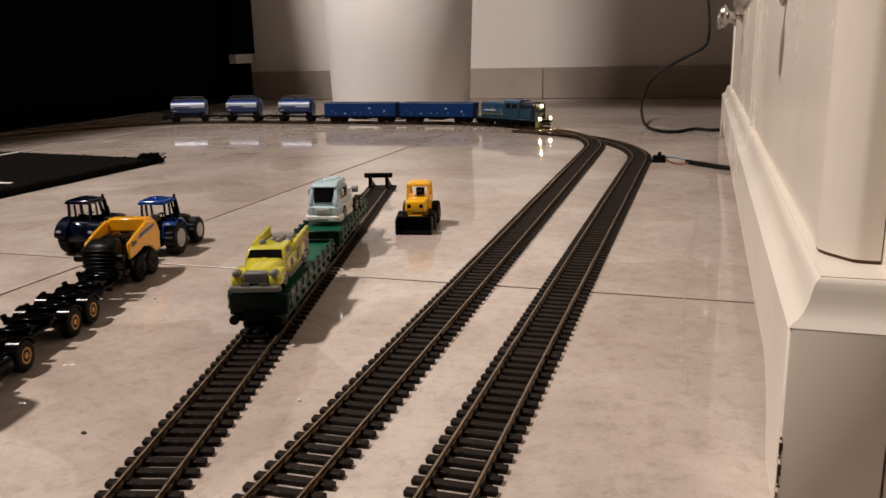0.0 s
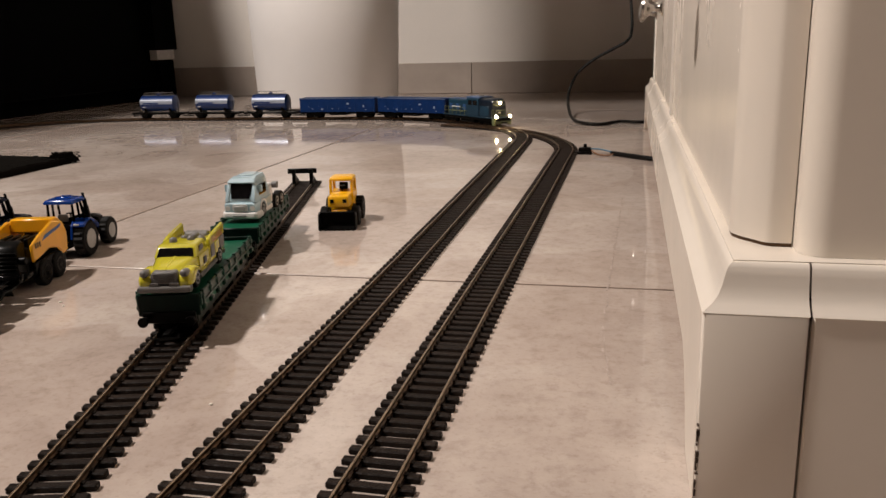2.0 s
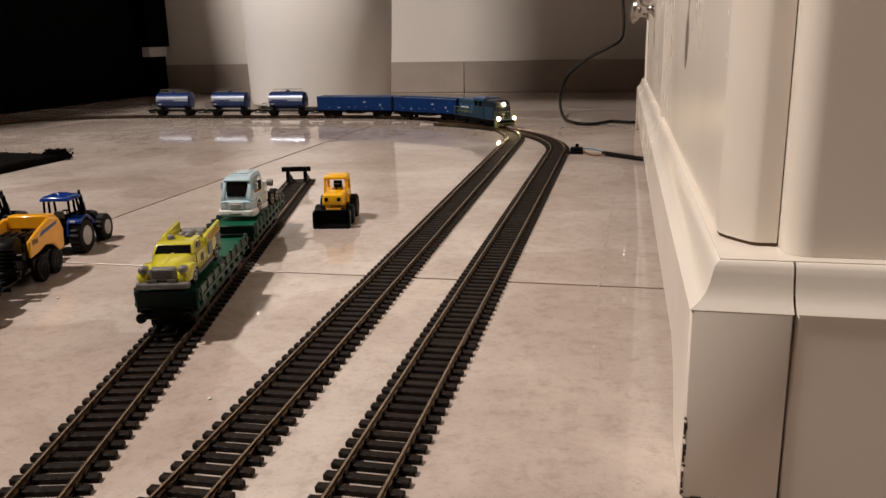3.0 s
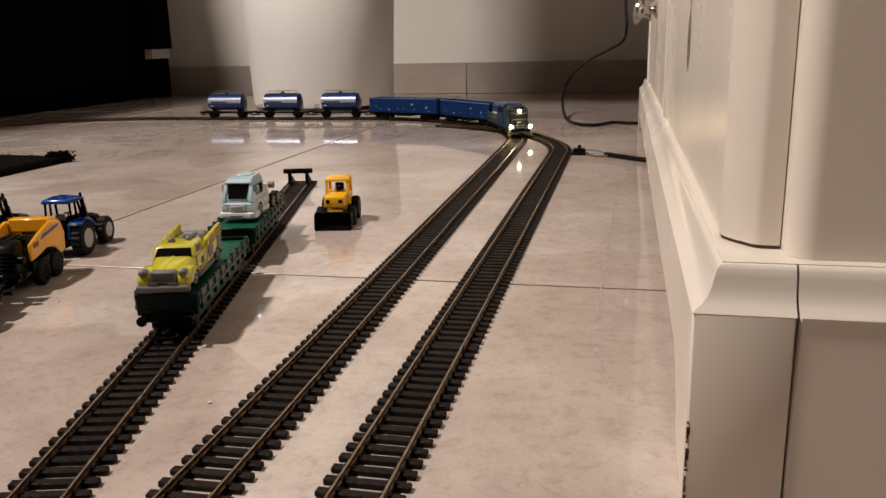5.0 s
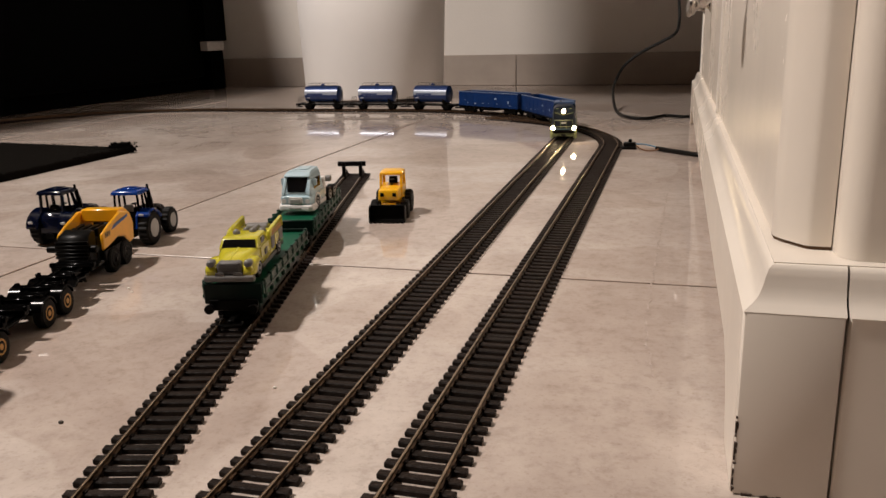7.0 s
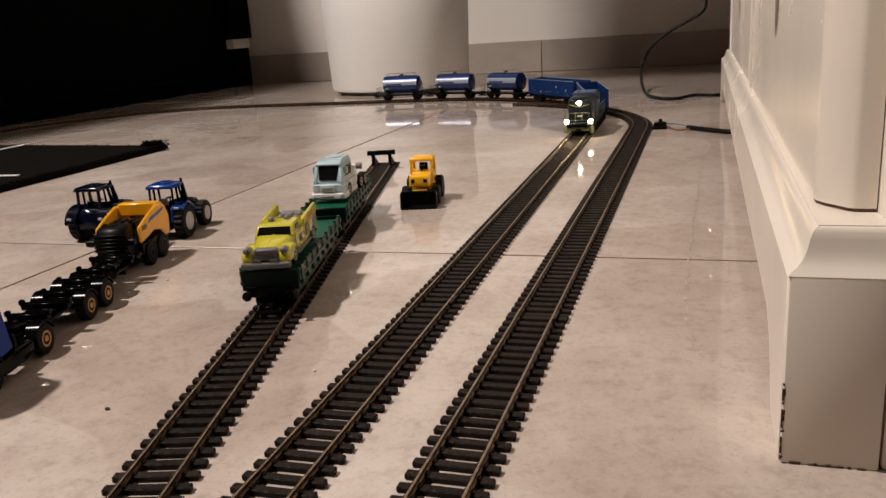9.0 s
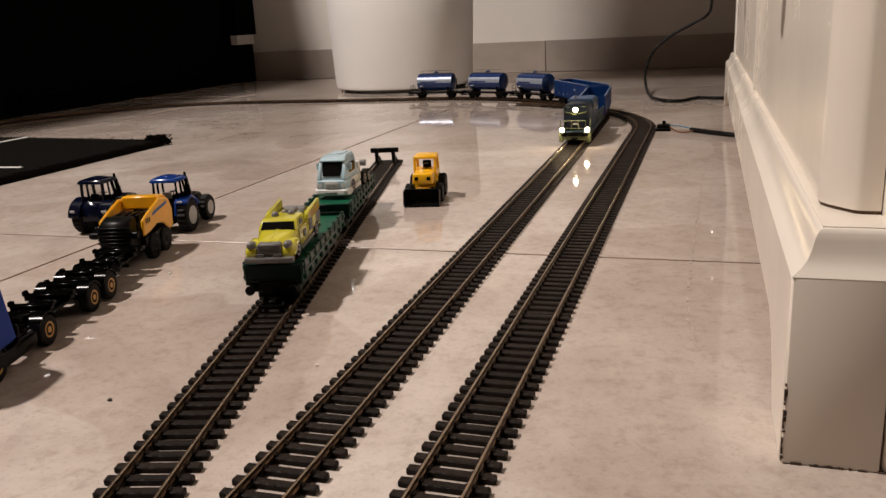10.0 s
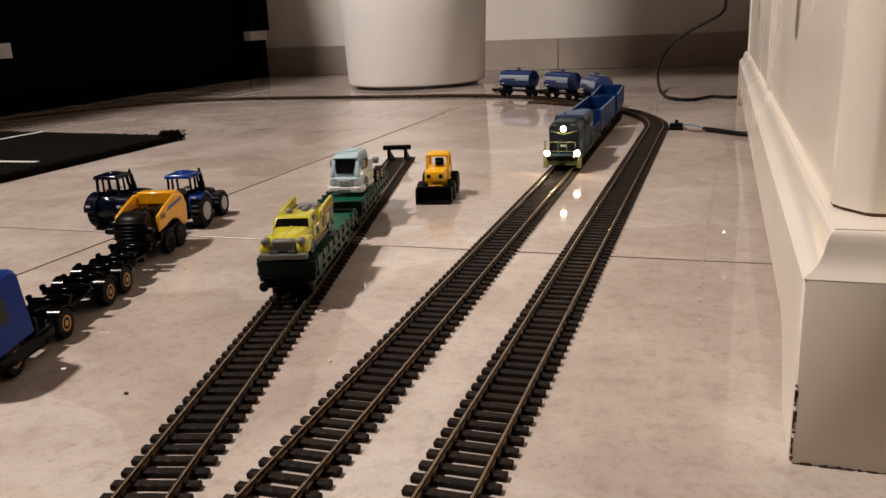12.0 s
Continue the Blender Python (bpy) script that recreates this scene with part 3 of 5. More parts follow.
def lay(track, s0, s1, breaks, group, skip=()):
    """Track sections between the breaks: two rails, two webs, and sleepers."""
    cuts = [s0, *breaks, s1]
    k0 = 0
    for a, b in zip(cuts, cuts[1:]):
        ob = thing("track_section", pose(0, 0, 0), "model railway track section with dark sleepers and brown weathered rails", "railway track", group)
        for off in (-0.0087, 0.0087):
            rail = part("rail", sweep(B(), track, a + 0.0003, b - 0.0003, off, RAILSEC, 0.012), RAIL, ob, "brown weathered metal rail")
            rail.data.materials.append(RAILHEAD)
            for face in rail.data.polygons:
                if face.center.z > RTOP - 0.0002 and abs(face.normal.z) > 0.5:
                    face.material_index = 1
            part("web", sweep(B(), track, a + 0.001, b - 0.001, off, WEB, 0.02), SLEEPER, ob)
            if a > s0:
                bm = sweep(B(), track, a - 0.006, a + 0.006, off + (0.0009 if off > 0 else -0.0009), [(-0.0004, 0.0024), (0.0004, 0.0024), (0.0004, 0.0040), (-0.0004, 0.0040)], 0.006)
                part("rail_joiner", bm, RAIL, ob, "metal rail joiner")
        s = a + PITCH / 2
        while s < b:
            x, y, h = along(track, s)
            if not skip or s < skip[0] or s > skip[1]:
                sl = new("sleeper", SLEEPERS)
                sl.parent = ob
                sl.matrix_basis = pose(x, y, 0, 0, 0, -h)
            s += PITCH


lay(SIDING, 0.0, 1.005, (0.30,), "siding track")
lay(MAINLINE, 0.0, 3.2, (0.555, 1.05, 1.315, 1.87, 2.26), "main line track")
lay(LOOP, 0.0, 1.195 + radians(69.0) * 0.36, (0.528, 0.98, 1.195), "loop track", skip=(1.195 + radians(60.0) * 0.36, 9))

# buffer stop at the end of the siding
bx, by, bh = along(SIDING, 0.992)
stop = thing("buffer_stop", pose(bx, by, 0, 0, 0, -bh), "black plastic buffer stop at the end of the siding", "buffer stop")
part("beam", box(B(), -0.0145, 0.0145, -0.017, -0.0135, 0.0150, 0.0198, 0.0005), BLACKPL, stop)
for sx in (-1, 1):
    part("post", prism(B(), [(-0.0165, 0.002), (-0.0115, 0.002), (-0.0125, 0.017), (-0.0155, 0.017)], "x", sx * 0.0087 - 0.0018, sx * 0.0087 + 0.0018, 0.0003), BLACKPL, stop)
    part("strut", prism(B(), [(-0.013, 0.012), (-0.013, 0.0145), (0.010, 0.0048), (0.010, 0.0025)], "x", sx * 0.0087 - 0.001, sx * 0.0087 + 0.001), BLACKPL, stop)
    part("pad", lathe(B(), [(-0.0190, 0.0022), (-0.0168, 0.0026)], "y", 12, (sx * 0.0085, 0, 0.0175)), BLACKPL, stop)


# ---- green flat wagons on the siding ----
def green_wagon(s_mid, length):
    """A low-sided wagon with braced sides, on two bogies."""
    x, y, h = along(SIDING, s_mid)
    ob = thing("flat_wagon", pose(x, y, 0, 0, 0, 180 - h), "dark green low-sided model railway wagon standing on the siding", "railway wagon", "green wagons")
    half, w = length / 2, 0.0150
    part("bed", box(B(), -w, w, -half, half, 0.0160, 0.0238, 0.0004), GREEN, ob)
    for sx in (-1, 1):
        side = part("side_board", box(B(), sx * w - 0.0007, sx * w + 0.0007, -half, half, 0.0195, 0.0262, 0.0003), GREENMID, ob)
        n = 9
        for i in range(n):
            yy = -half + 0.004 + (length - 0.008) * i / (n - 1)
            bm = box(B(), sx * w + sx * 0.0005 - 0.0008, sx * w + sx * 0.0005 + 0.0012, yy - 0.0013, yy + 0.0013, 0.0165, 0.0270, 0.0004)
            box(bm, sx * (w + 0.0006) - 0.0011, sx * (w + 0.0006) + 0.0011, yy - 0.0026, yy + 0.0026, 0.0222, 0.0252, 0.0008)
            box(bm, sx * (w + 0.0006) - 0.0013, sx * (w + 0.0006) + 0.0013, yy - 0.0020, yy + 0.0020, 0.0172, 0.0196, 0.0005)
            part("stake", bm, GREENMID, side)
            if i < n - 1:
                p, q = yy + 0.001, yy + (length - 0.008) / (n - 1) - 0.001
                part("brace", prism(B(), [(p, 0.0205), (q, 0.0205), (q, 0.0216), (p, 0.0216)], "x", sx * w + sx * 0.0004, sx * w + sx * 0.0013), GREENMID, side)
        part("sole_bar", box(B(), sx * 0.0115 - 0.0012, sx * 0.0115 + 0.0012, -half + 0.002, half - 0.002, 0.0105, 0.0163, 0.0004), GREENSHADE, ob)
    for sy in (-1, 1):
        part("end_board", box(B(), -w, w, sy * half - 0.0009, sy * half + 0.0009, 0.0150, 0.0260, 0.0005), GREENSHADE, ob)
        beam = part("buffer_beam", box(B(), -0.0128, 0.0128, sy * (half + 0.0008) - 0.0012, sy * (half + 0.0008) + 0.0012, 0.0118, 0.0175, 0.0004), BLACKPL, ob)
        for sx in (-1, 1):
            part("buffer", lathe(B(), [(sy * half, 0.0014), (sy * (half + 0.006), 0.0014), (sy * (half + 0.0062), 0.0026), (sy * (half + 0.0072), 0.0024)], "y", 12, (sx * 0.0112, 0, 0.0140)), BLACKPL, beam)
        coupling = box(B(), -0.0016, 0.0016, sy * half - 0.004, sy * half + 0.010, 0.0075, 0.0092, 0.0003)
        tube(coupling, [(-0.006, sy * (half + 0.009), 0.0085), (-0.006, sy * (half + 0.0125), 0.0080), (0, sy * (half + 0.0135), 0.0080), (0.006, sy * (half + 0.0125), 0.0080), (0.006, sy * (half + 0.009), 0.0085)], 0.0006, 6)
        part("coupling", coupling, BLACKPL, ob, "black loop coupling")
        for ay in (half - 0.010, half - 0.032):
            bogie = part("axle_box", box(B(), -0.0110, 0.0110, sy * ay - 0.0045, sy * ay + 0.0045, 0.0060, 0.0135, 0.0006), BLACKPL, ob)
            for sx in (-1, 1):
                part("wheel", lathe(B(), [(sx * 0.0075, 0.0058), (sx * 0.0082, 0.0058), (sx * 0.0084, 0.0050), (sx * 0.0098, 0.0049), (sx * 0.0099, 0.002)], "x", 20, (0, sy * ay, 0.0096)), BLACKMETAL, bogie)
    return ob


SW1, SW2 = 0.5965, 0.738
green_wagon(SW1, 0.118)
green_wagon(SW2, 0.116)


def on_siding(s, z, turn=0.0, shift=0.0):
    x, y, h = along(SIDING, s)
    c, d = math.cos(radians(h)), -math.sin(radians(h))
    return pose(x + c * shift, y + d * shift, z, 0, 0, 180 - h + turn)


# ---- lime-yellow fire truck ----
def fire_truck(m):
    ob = thing("fire_truck", m, "lime-yellow die-cast fire truck with grey trim riding on the wagon", "toy truck")
    part("chassis", box(B(), -0.0095, 0.0095, -0.034, 0.034, 0.0025, 0.0070, 0.0006), GREYPL, ob)
    part("bumper", hull(B(), [(0.0332, 0.0122, 0.0020, 0.0054, 0.0008, 0.0008), (0.0362, 0.0129, 0.0018, 0.0056, 0.0010, 0.0010), (0.0384, 0.0124, 0.0022, 0.0053, 0.0010, 0.0010), (0.0388, 0.0112, 0.0028, 0.0048, 0.0008, 0.0008)]), GREYPL, ob, "grey front bumper")
    part("rear_bumper", box(B(), -0.0115, 0.0115, -0.0365, -0.034, 0.003, 0.006, 0.0006), GREYPL, ob)
    # bonnet, narrowing and falling towards the grille
    part("bonnet", hull(B(), [(0.0125, 0.0106, 0.006, 0.0163, 0.0030), (0.0180, 0.0102, 0.006, 0.0160, 0.0042), (0.0260, 0.0090, 0.006, 0.0152, 0.0050), (0.0320, 0.0076, 0.006, 0.0140, 0.0050), (0.0345, 0.0064, 0.006, 0.0128, 0.0040)], 7), YELLOW, ob)
    part("bonnet_crease", hull(B(), [(0.0130, 0.0010, 0.0150, 0.0168, 0.0008), (0.0250, 0.0009, 0.0145, 0.0157, 0.0007), (0.0335, 0.0005, 0.0125, 0.0138, 0.0004)]), YELLOW, ob)
    for sx in (-1, 1):
        rows = [(0.0366, 0.0020, 0.0055, 0.0086, 0.0014), (0.0352, 0.0032, 0.0054, 0.0110, 0.0026), (0.0310, 0.0037, 0.0054, 0.0129, 0.0031), (0.0284, 0.0037, 0.0080, 0.0134, 0.0031), (0.0240, 0.0036, 0.0104, 0.0134, 0.0028), (0.0190, 0.0034, 0.0085, 0.0122, 0.0028), (0.0160, 0.0029, 0.0060, 0.0104, 0.0024), (0.0142, 0.0020, 0.0058, 0.0085, 0.0014)]
        part("mudguard", hull(B(), rows, 6, sx * 0.0092), YELLOW, ob)
        part("headlight", lathe(B(), [(0.0290, 0.0010), (0.0315, 0.0018), (0.0345, 0.0022), (0.0360, 0.0020), (0.0367, 0.0013), (0.0369, 0.0003)], "y", 18, (sx * 0.0094, 0, 0.0122)), GREYPL, ob, "grey round headlight")
        part("bumper_guard", hull(B(), [(0.0340, 0.0024, 0.0050, 0.0072, 0.0008), (0.0378, 0.0022, 0.0050, 0.0074, 0.0009)], 4, sx * 0.0046), GREYPL, ob)
    grille = part("grille", hull(B(), [(0.0322, 0.0062, 0.0062, 0.0136, 0.0020, 0.0012), (0.0358, 0.0062, 0.0062, 0.0134, 0.0022, 0.0012), (0.0364, 0.0054, 0.0066, 0.0127, 0.0018, 0.0010)]), GREYPL, ob, "grey ribbed grille")
    for i in range(6):
        z = 0.0072 + i * 0.00095
        part("grille_bar", box(B(), -0.0050, 0.0050, 0.0358, 0.0369, z, z + 0.00045), GREYPL, grille)
    # cab: doors below, a tapering roof above
    part("door_panel", hull(B(), [(-0.0045, 0.0112, 0.0050, 0.0160, 0.0012), (0.0135, 0.0110, 0.0050, 0.0160, 0.0014)]), YELLOW, ob)
    bm = tapered(prism(B(), [(-0.0040, 0.0150), (0.0166, 0.0150), (0.0126, 0.0204), (0.0104, 0.0216), (-0.0020, 0.0219), (-0.0040, 0.0214)], "x", -0.0108, 0.0108), 0.0150, 18)
    bmesh.ops.bevel(bm, geom=bm.edges[:], offset=0.0011, segments=3, profile=0.5, affect="EDGES")
    cab = part("cab", bm, YELLOW, ob)
    part("windscreen", tapered(prism(B(), [(0.0160, 0.0158), (0.0166, 0.0160), (0.0133, 0.0203), (0.0127, 0.0201)], "x", -0.0090, 0.0090), 0.0158, 22), GLASSDARK, cab, "dark windscreen")
    for sx in (-1, 1):
        part("side_window", prism(B(), [(0.0025, 0.0162), (0.0115, 0.0162), (0.0088, 0.0201), (0.0030, 0.0201)], "x", sx * 0.0085, sx * 0.0104), GLASSDARK, cab, "dark side window")
    # body with low side walls and a deck
    part("rear_body", box(B(), -0.0116, 0.0116, -0.0350, -0.0045, 0.0055, 0.0176, 0.0008, seg=2), YELLOW, ob)
    for sx in (-1, 1):
        wall = prism(B(), [(-0.0352, 0.016), (-0.0045, 0.016), (-0.0045, 0.0202), (-0.009, 0.0216), (-0.0352, 0.0232)], "x", sx * 0.0098, sx * 0.0120, 0.0006)
        wall = part("side_wall", wall, YELLOW, ob)
        for k, (y0, y1) in enumerate(((-0.033, -0.024), (-0.0228, -0.0140), (-0.0128, -0.006))):
            part("locker", box(B(), sx * 0.0118 - 0.0004, sx * 0.0118 + 0.0004, y0, y1, 0.0085, 0.0160, 0.0003), GREYPL if k != 1 else YELLOW, ob, "grey locker door" if k != 1 else "")
        for z in (0.0172, 0.0182, 0.0197):
            part("stripe", box(B(), sx * 0.0120 - 0.0002, sx * 0.0120 + 0.0002, -0.030, -0.008, z, z + 0.0004), REDINK, wall, "thin red printed line")
        part("running_board", box(B(), sx * 0.0112 - 0.0012, sx * 0.0112 + 0.0012, -0.016, 0.0160, 0.0030, 0.0052, 0.0005), GREYPL, ob, "grey running board")
        part("badge", box(B(), sx * 0.0112 - 0.0003, sx * 0.0112 + 0.0003, 0.002, 0.0065, 0.0085, 0.0125, 0.0002), BLACKINK, ob, "small dark printed badge")
    # roof domes and deck gear
    for px, py, pz, r in ((0.0036, 0.0050, 0.0208, 0.0020), (-0.0040, 0.0005, 0.0205, 0.0021), (-0.0062, -0.0105, 0.0175, 0.0024), (0.0030, -0.0120, 0.0175, 0.0020)):
        part("beacon", lathe(B(), [(pz, r), (pz + 0.0016, r), (pz + 0.0028, r * 0.82), (pz + 0.0036, r * 0.45), (pz + 0.0038, r * 0.1)], "z", 16, (px, py, 0)), GREYPL, ob, "grey domed beacon")
    part("water_cannon", rod(rod(B(), (-0.002, -0.012, 0.017), (-0.002, -0.012, 0.0205), 0.0018, 10), (-0.002, -0.018, 0.0205), (-0.0030, -0.0035, 0.0218), 0.0012, 10), GREYPL, ob, "grey water cannon")
    part("hose_reel", lathe(B(), [(-0.0060, 0.0030), (-0.0055, 0.0034), (0.0055, 0.0034), (0.0060, 0.0030)], "x", 16, (0, -0.0255, 0.0172)), GREYPL, ob, "grey hose reel")
    for sx in (-1, 1):
        for y in (0.0235, -0.0215):
            wheel(ob, sx * 0.0102, y, 0.0056, 0.0040, RIMGREY, sx)
    return ob


fire_truck(on_siding(SW1 - 0.0225, 0.0252, 0, -0.0012) @ Matrix.Diagonal((1.02, 1, 0.88, 1)))


# ---- pale blue tractor unit ----
def pale_truck(m):
    ob = thing("toy_truck", m, "pale blue toy tractor truck with white bumper on a wagon", "toy truck")
    part("chassis", box(B(), -0.0060, 0.0060, -0.030, 0.026, 0.0035, 0.0070, 0.0006), WHITEPL, ob)
    part("bumper", hull(B(), [(0.0200, 0.0128, 0.0010, 0.0058, 0.0014, 0.0012), (0.0270, 0.0132, 0.0008, 0.0060, 0.0016, 0.0014), (0.0302, 0.0122, 0.0012, 0.0056, 0.0016, 0.0014), (0.0316, 0.0100, 0.0020, 0.0050, 0.0012, 0.0010)]), WHITEPL, ob, "white front bumper")
    part("bumper_slot", box(B(), -0.0045, 0.0045, 0.0314, 0.0320, 0.0030, 0.0038, 0.0002), GREYPL, ob, "dark slot in the bumper")
    part("lower_cab", hull(B(), [(-0.003, 0.0118, 0.0050, 0.0128, 0.0010), (0.0200, 0.0120, 0.0050, 0.0126, 0.0018), (0.0275, 0.0116, 0.0050, 0.0122, 0.0024), (0.0298, 0.0104, 0.0050, 0.0112, 0.0024)], 6), BABYBLUE, ob)
    bm = tapered(prism(B(), [(0.0280, 0.0115), (0.0275, 0.0145), (0.0215, 0.0252), (0.0190, 0.0270), (-0.002, 0.0274), (-0.003, 0.0115)], "x", -0.0114, 0.0114), 0.0115, 17)
    bmesh.ops.bevel(bm, geom=bm.edges[:], offset=0.0012, segments=3, profile=0.5, affect="EDGES")
    cab = part("cab", bm, BABYBLUE, ob)
    bm = B()
    low = [bm.verts.new(p) for p in ((-0.0064, 0.0279, 0.0147), (0.0064, 0.0279, 0.0147), (0.0079, 0.0222, 0.0250), (-0.0079, 0.0222, 0.0250))]
    back = [bm.verts.new((v.co.x, v.co.y - 0.0022, v.co.z)) for v in low]
    bm.faces.new(low)
    bm.faces.new(back[::-1])
    for i in range(4):
        bm.faces.new((low[i], back[i], back[(i + 1) % 4], low[(i + 1) % 4]))
    bmesh.ops.recalc_face_normals(bm, faces=bm.faces[:])
    part("windscreen", bm, GLASSDARK, cab, "large dark raked windscreen")
    part("sun_visor", tapered(prism(B(), [(0.0170, 0.0246), (0.0242, 0.0243), (0.0246, 0.0254), (0.0210, 0.0274), (0.0140, 0.0282)], "x", -0.0098, 0.0098, 0.0005), 0.0246, 40), BABYBLUE, ob, "pale blue visor over the windscreen")
    part("roof_fairing", hull(B(), [(-0.002, 0.0076, 0.0262, 0.0282, 0.0014), (0.0120, 0.0080, 0.0262, 0.0284, 0.0016), (0.0185, 0.0072, 0.0262, 0.0278, 0.0010)]), BABYBLUE, ob)
    part("roof_ridge", box(B(), -0.0050, 0.0050, 0.000, 0.014, 0.0282, 0.0290, 0.0004), BABYBLUE, ob)
    grille = part("grille", hull(B(), [(0.0280, 0.0056, 0.0062, 0.0114, 0.0012, 0.0010), (0.0306, 0.0052, 0.0064, 0.0110, 0.0012, 0.0010)]), WHITEPL, ob, "white grille")
    part("grille_panel", box(B(), -0.0038, 0.0038, 0.0304, 0.0311, 0.0070, 0.0100, 0.0003), RIMGREY, grille, "grey grille panel")
    for sx in (-1, 1):
        pillar = prism(B(), [(0.0270, 0.0118), (0.0288, 0.0120), (0.0284, 0.0146), (0.0232, 0.0246), (0.0212, 0.0246)], "x", sx * 0.0082, sx * 0.0108, 0.0005)
        part("pillar", tapered(pillar, 0.0118, 8), BABYBLUE, cab)
        part("side_window", prism(B(), [(0.004, 0.0150), (0.0200, 0.0150), (0.0150, 0.0225), (0.004, 0.0225)], "x", sx * 0.0090, sx * 0.0106), GLASSDARK, ob, "dark side window")
        mirror = part("mirror", hull(B(), [(0.0180, 0.0012, 0.0180, 0.0228, 0.0008, 0.0008), (0.0206, 0.0014, 0.0178, 0.0230, 0.0010, 0.0010)], 4, sx * 0.0116), BABYBLUE, ob)
        part("mirror_arm", rod(B(), (sx * 0.0085, 0.019, 0.0222), (sx * 0.0116, 0.019, 0.0222), 0.0006, 6), BABYBLUE, mirror)
        part("headlight", hull(B(), [(0.0276, 0.0020, 0.0064, 0.0104, 0.0012, 0.0010), (0.0300, 0.0016, 0.0068, 0.0098, 0.0010, 0.0008)], 4, sx * 0.0086), WHITEPL, ob, "white headlight")
        part("step", box(B(), sx * 0.0108 - 0.0014, sx * 0.0108 + 0.0014, -0.004, 0.012, 0.0020, 0.0060, 0.0008), WHITEPL, ob)
        pts = [(0.0165 - 0.0072 * math.cos(radians(a)), 0.0054 + 0.0072 * math.sin(radians(a))) for a in range(0, 181, 20)]
        part("wheel_arch", prism(B(), pts + [(0.0165 - 0.0060 * math.cos(radians(a)), 0.0054 + 0.0060 * math.sin(radians(a))) for a in range(180, -1, -20)], "x", sx * 0.0112, sx * 0.0124), WHITEPL, ob)
        wheel(ob, sx * 0.0100, 0.0165, 0.0054, 0.0042, RIMGREY, sx)
        wheel(ob, sx * 0.0098, -0.0140, 0.0054, 0.0050, RIMGREY, sx)
        wheel(ob, sx * 0.0098, -0.0255, 0.0054, 0.0050, RIMGREY, sx)
    bm = lathe(B(), [(-0.0150, 0.0008), (-0.0146, 0.0024), (-0.0110, 0.0024), (-0.0105, 0.0014), (0.0105, 0.0014), (0.0110, 0.0024), (0.0146, 0.0024), (0.0150, 0.0008)], "x", 14, (0, -0.0095, 0.0180))
    part("rear_roller", bm, GREYPL, ob, "grey pipe behind the cab")
    part("rear_frame", box(B(), -0.0112, 0.0112, -0.0075, -0.0030, 0.0060, 0.0200, 0.0008), WHITEPL, ob)
    return ob


pale_truck(on_siding(SW2 - 0.003, 0.0256, -7, 0.0022))


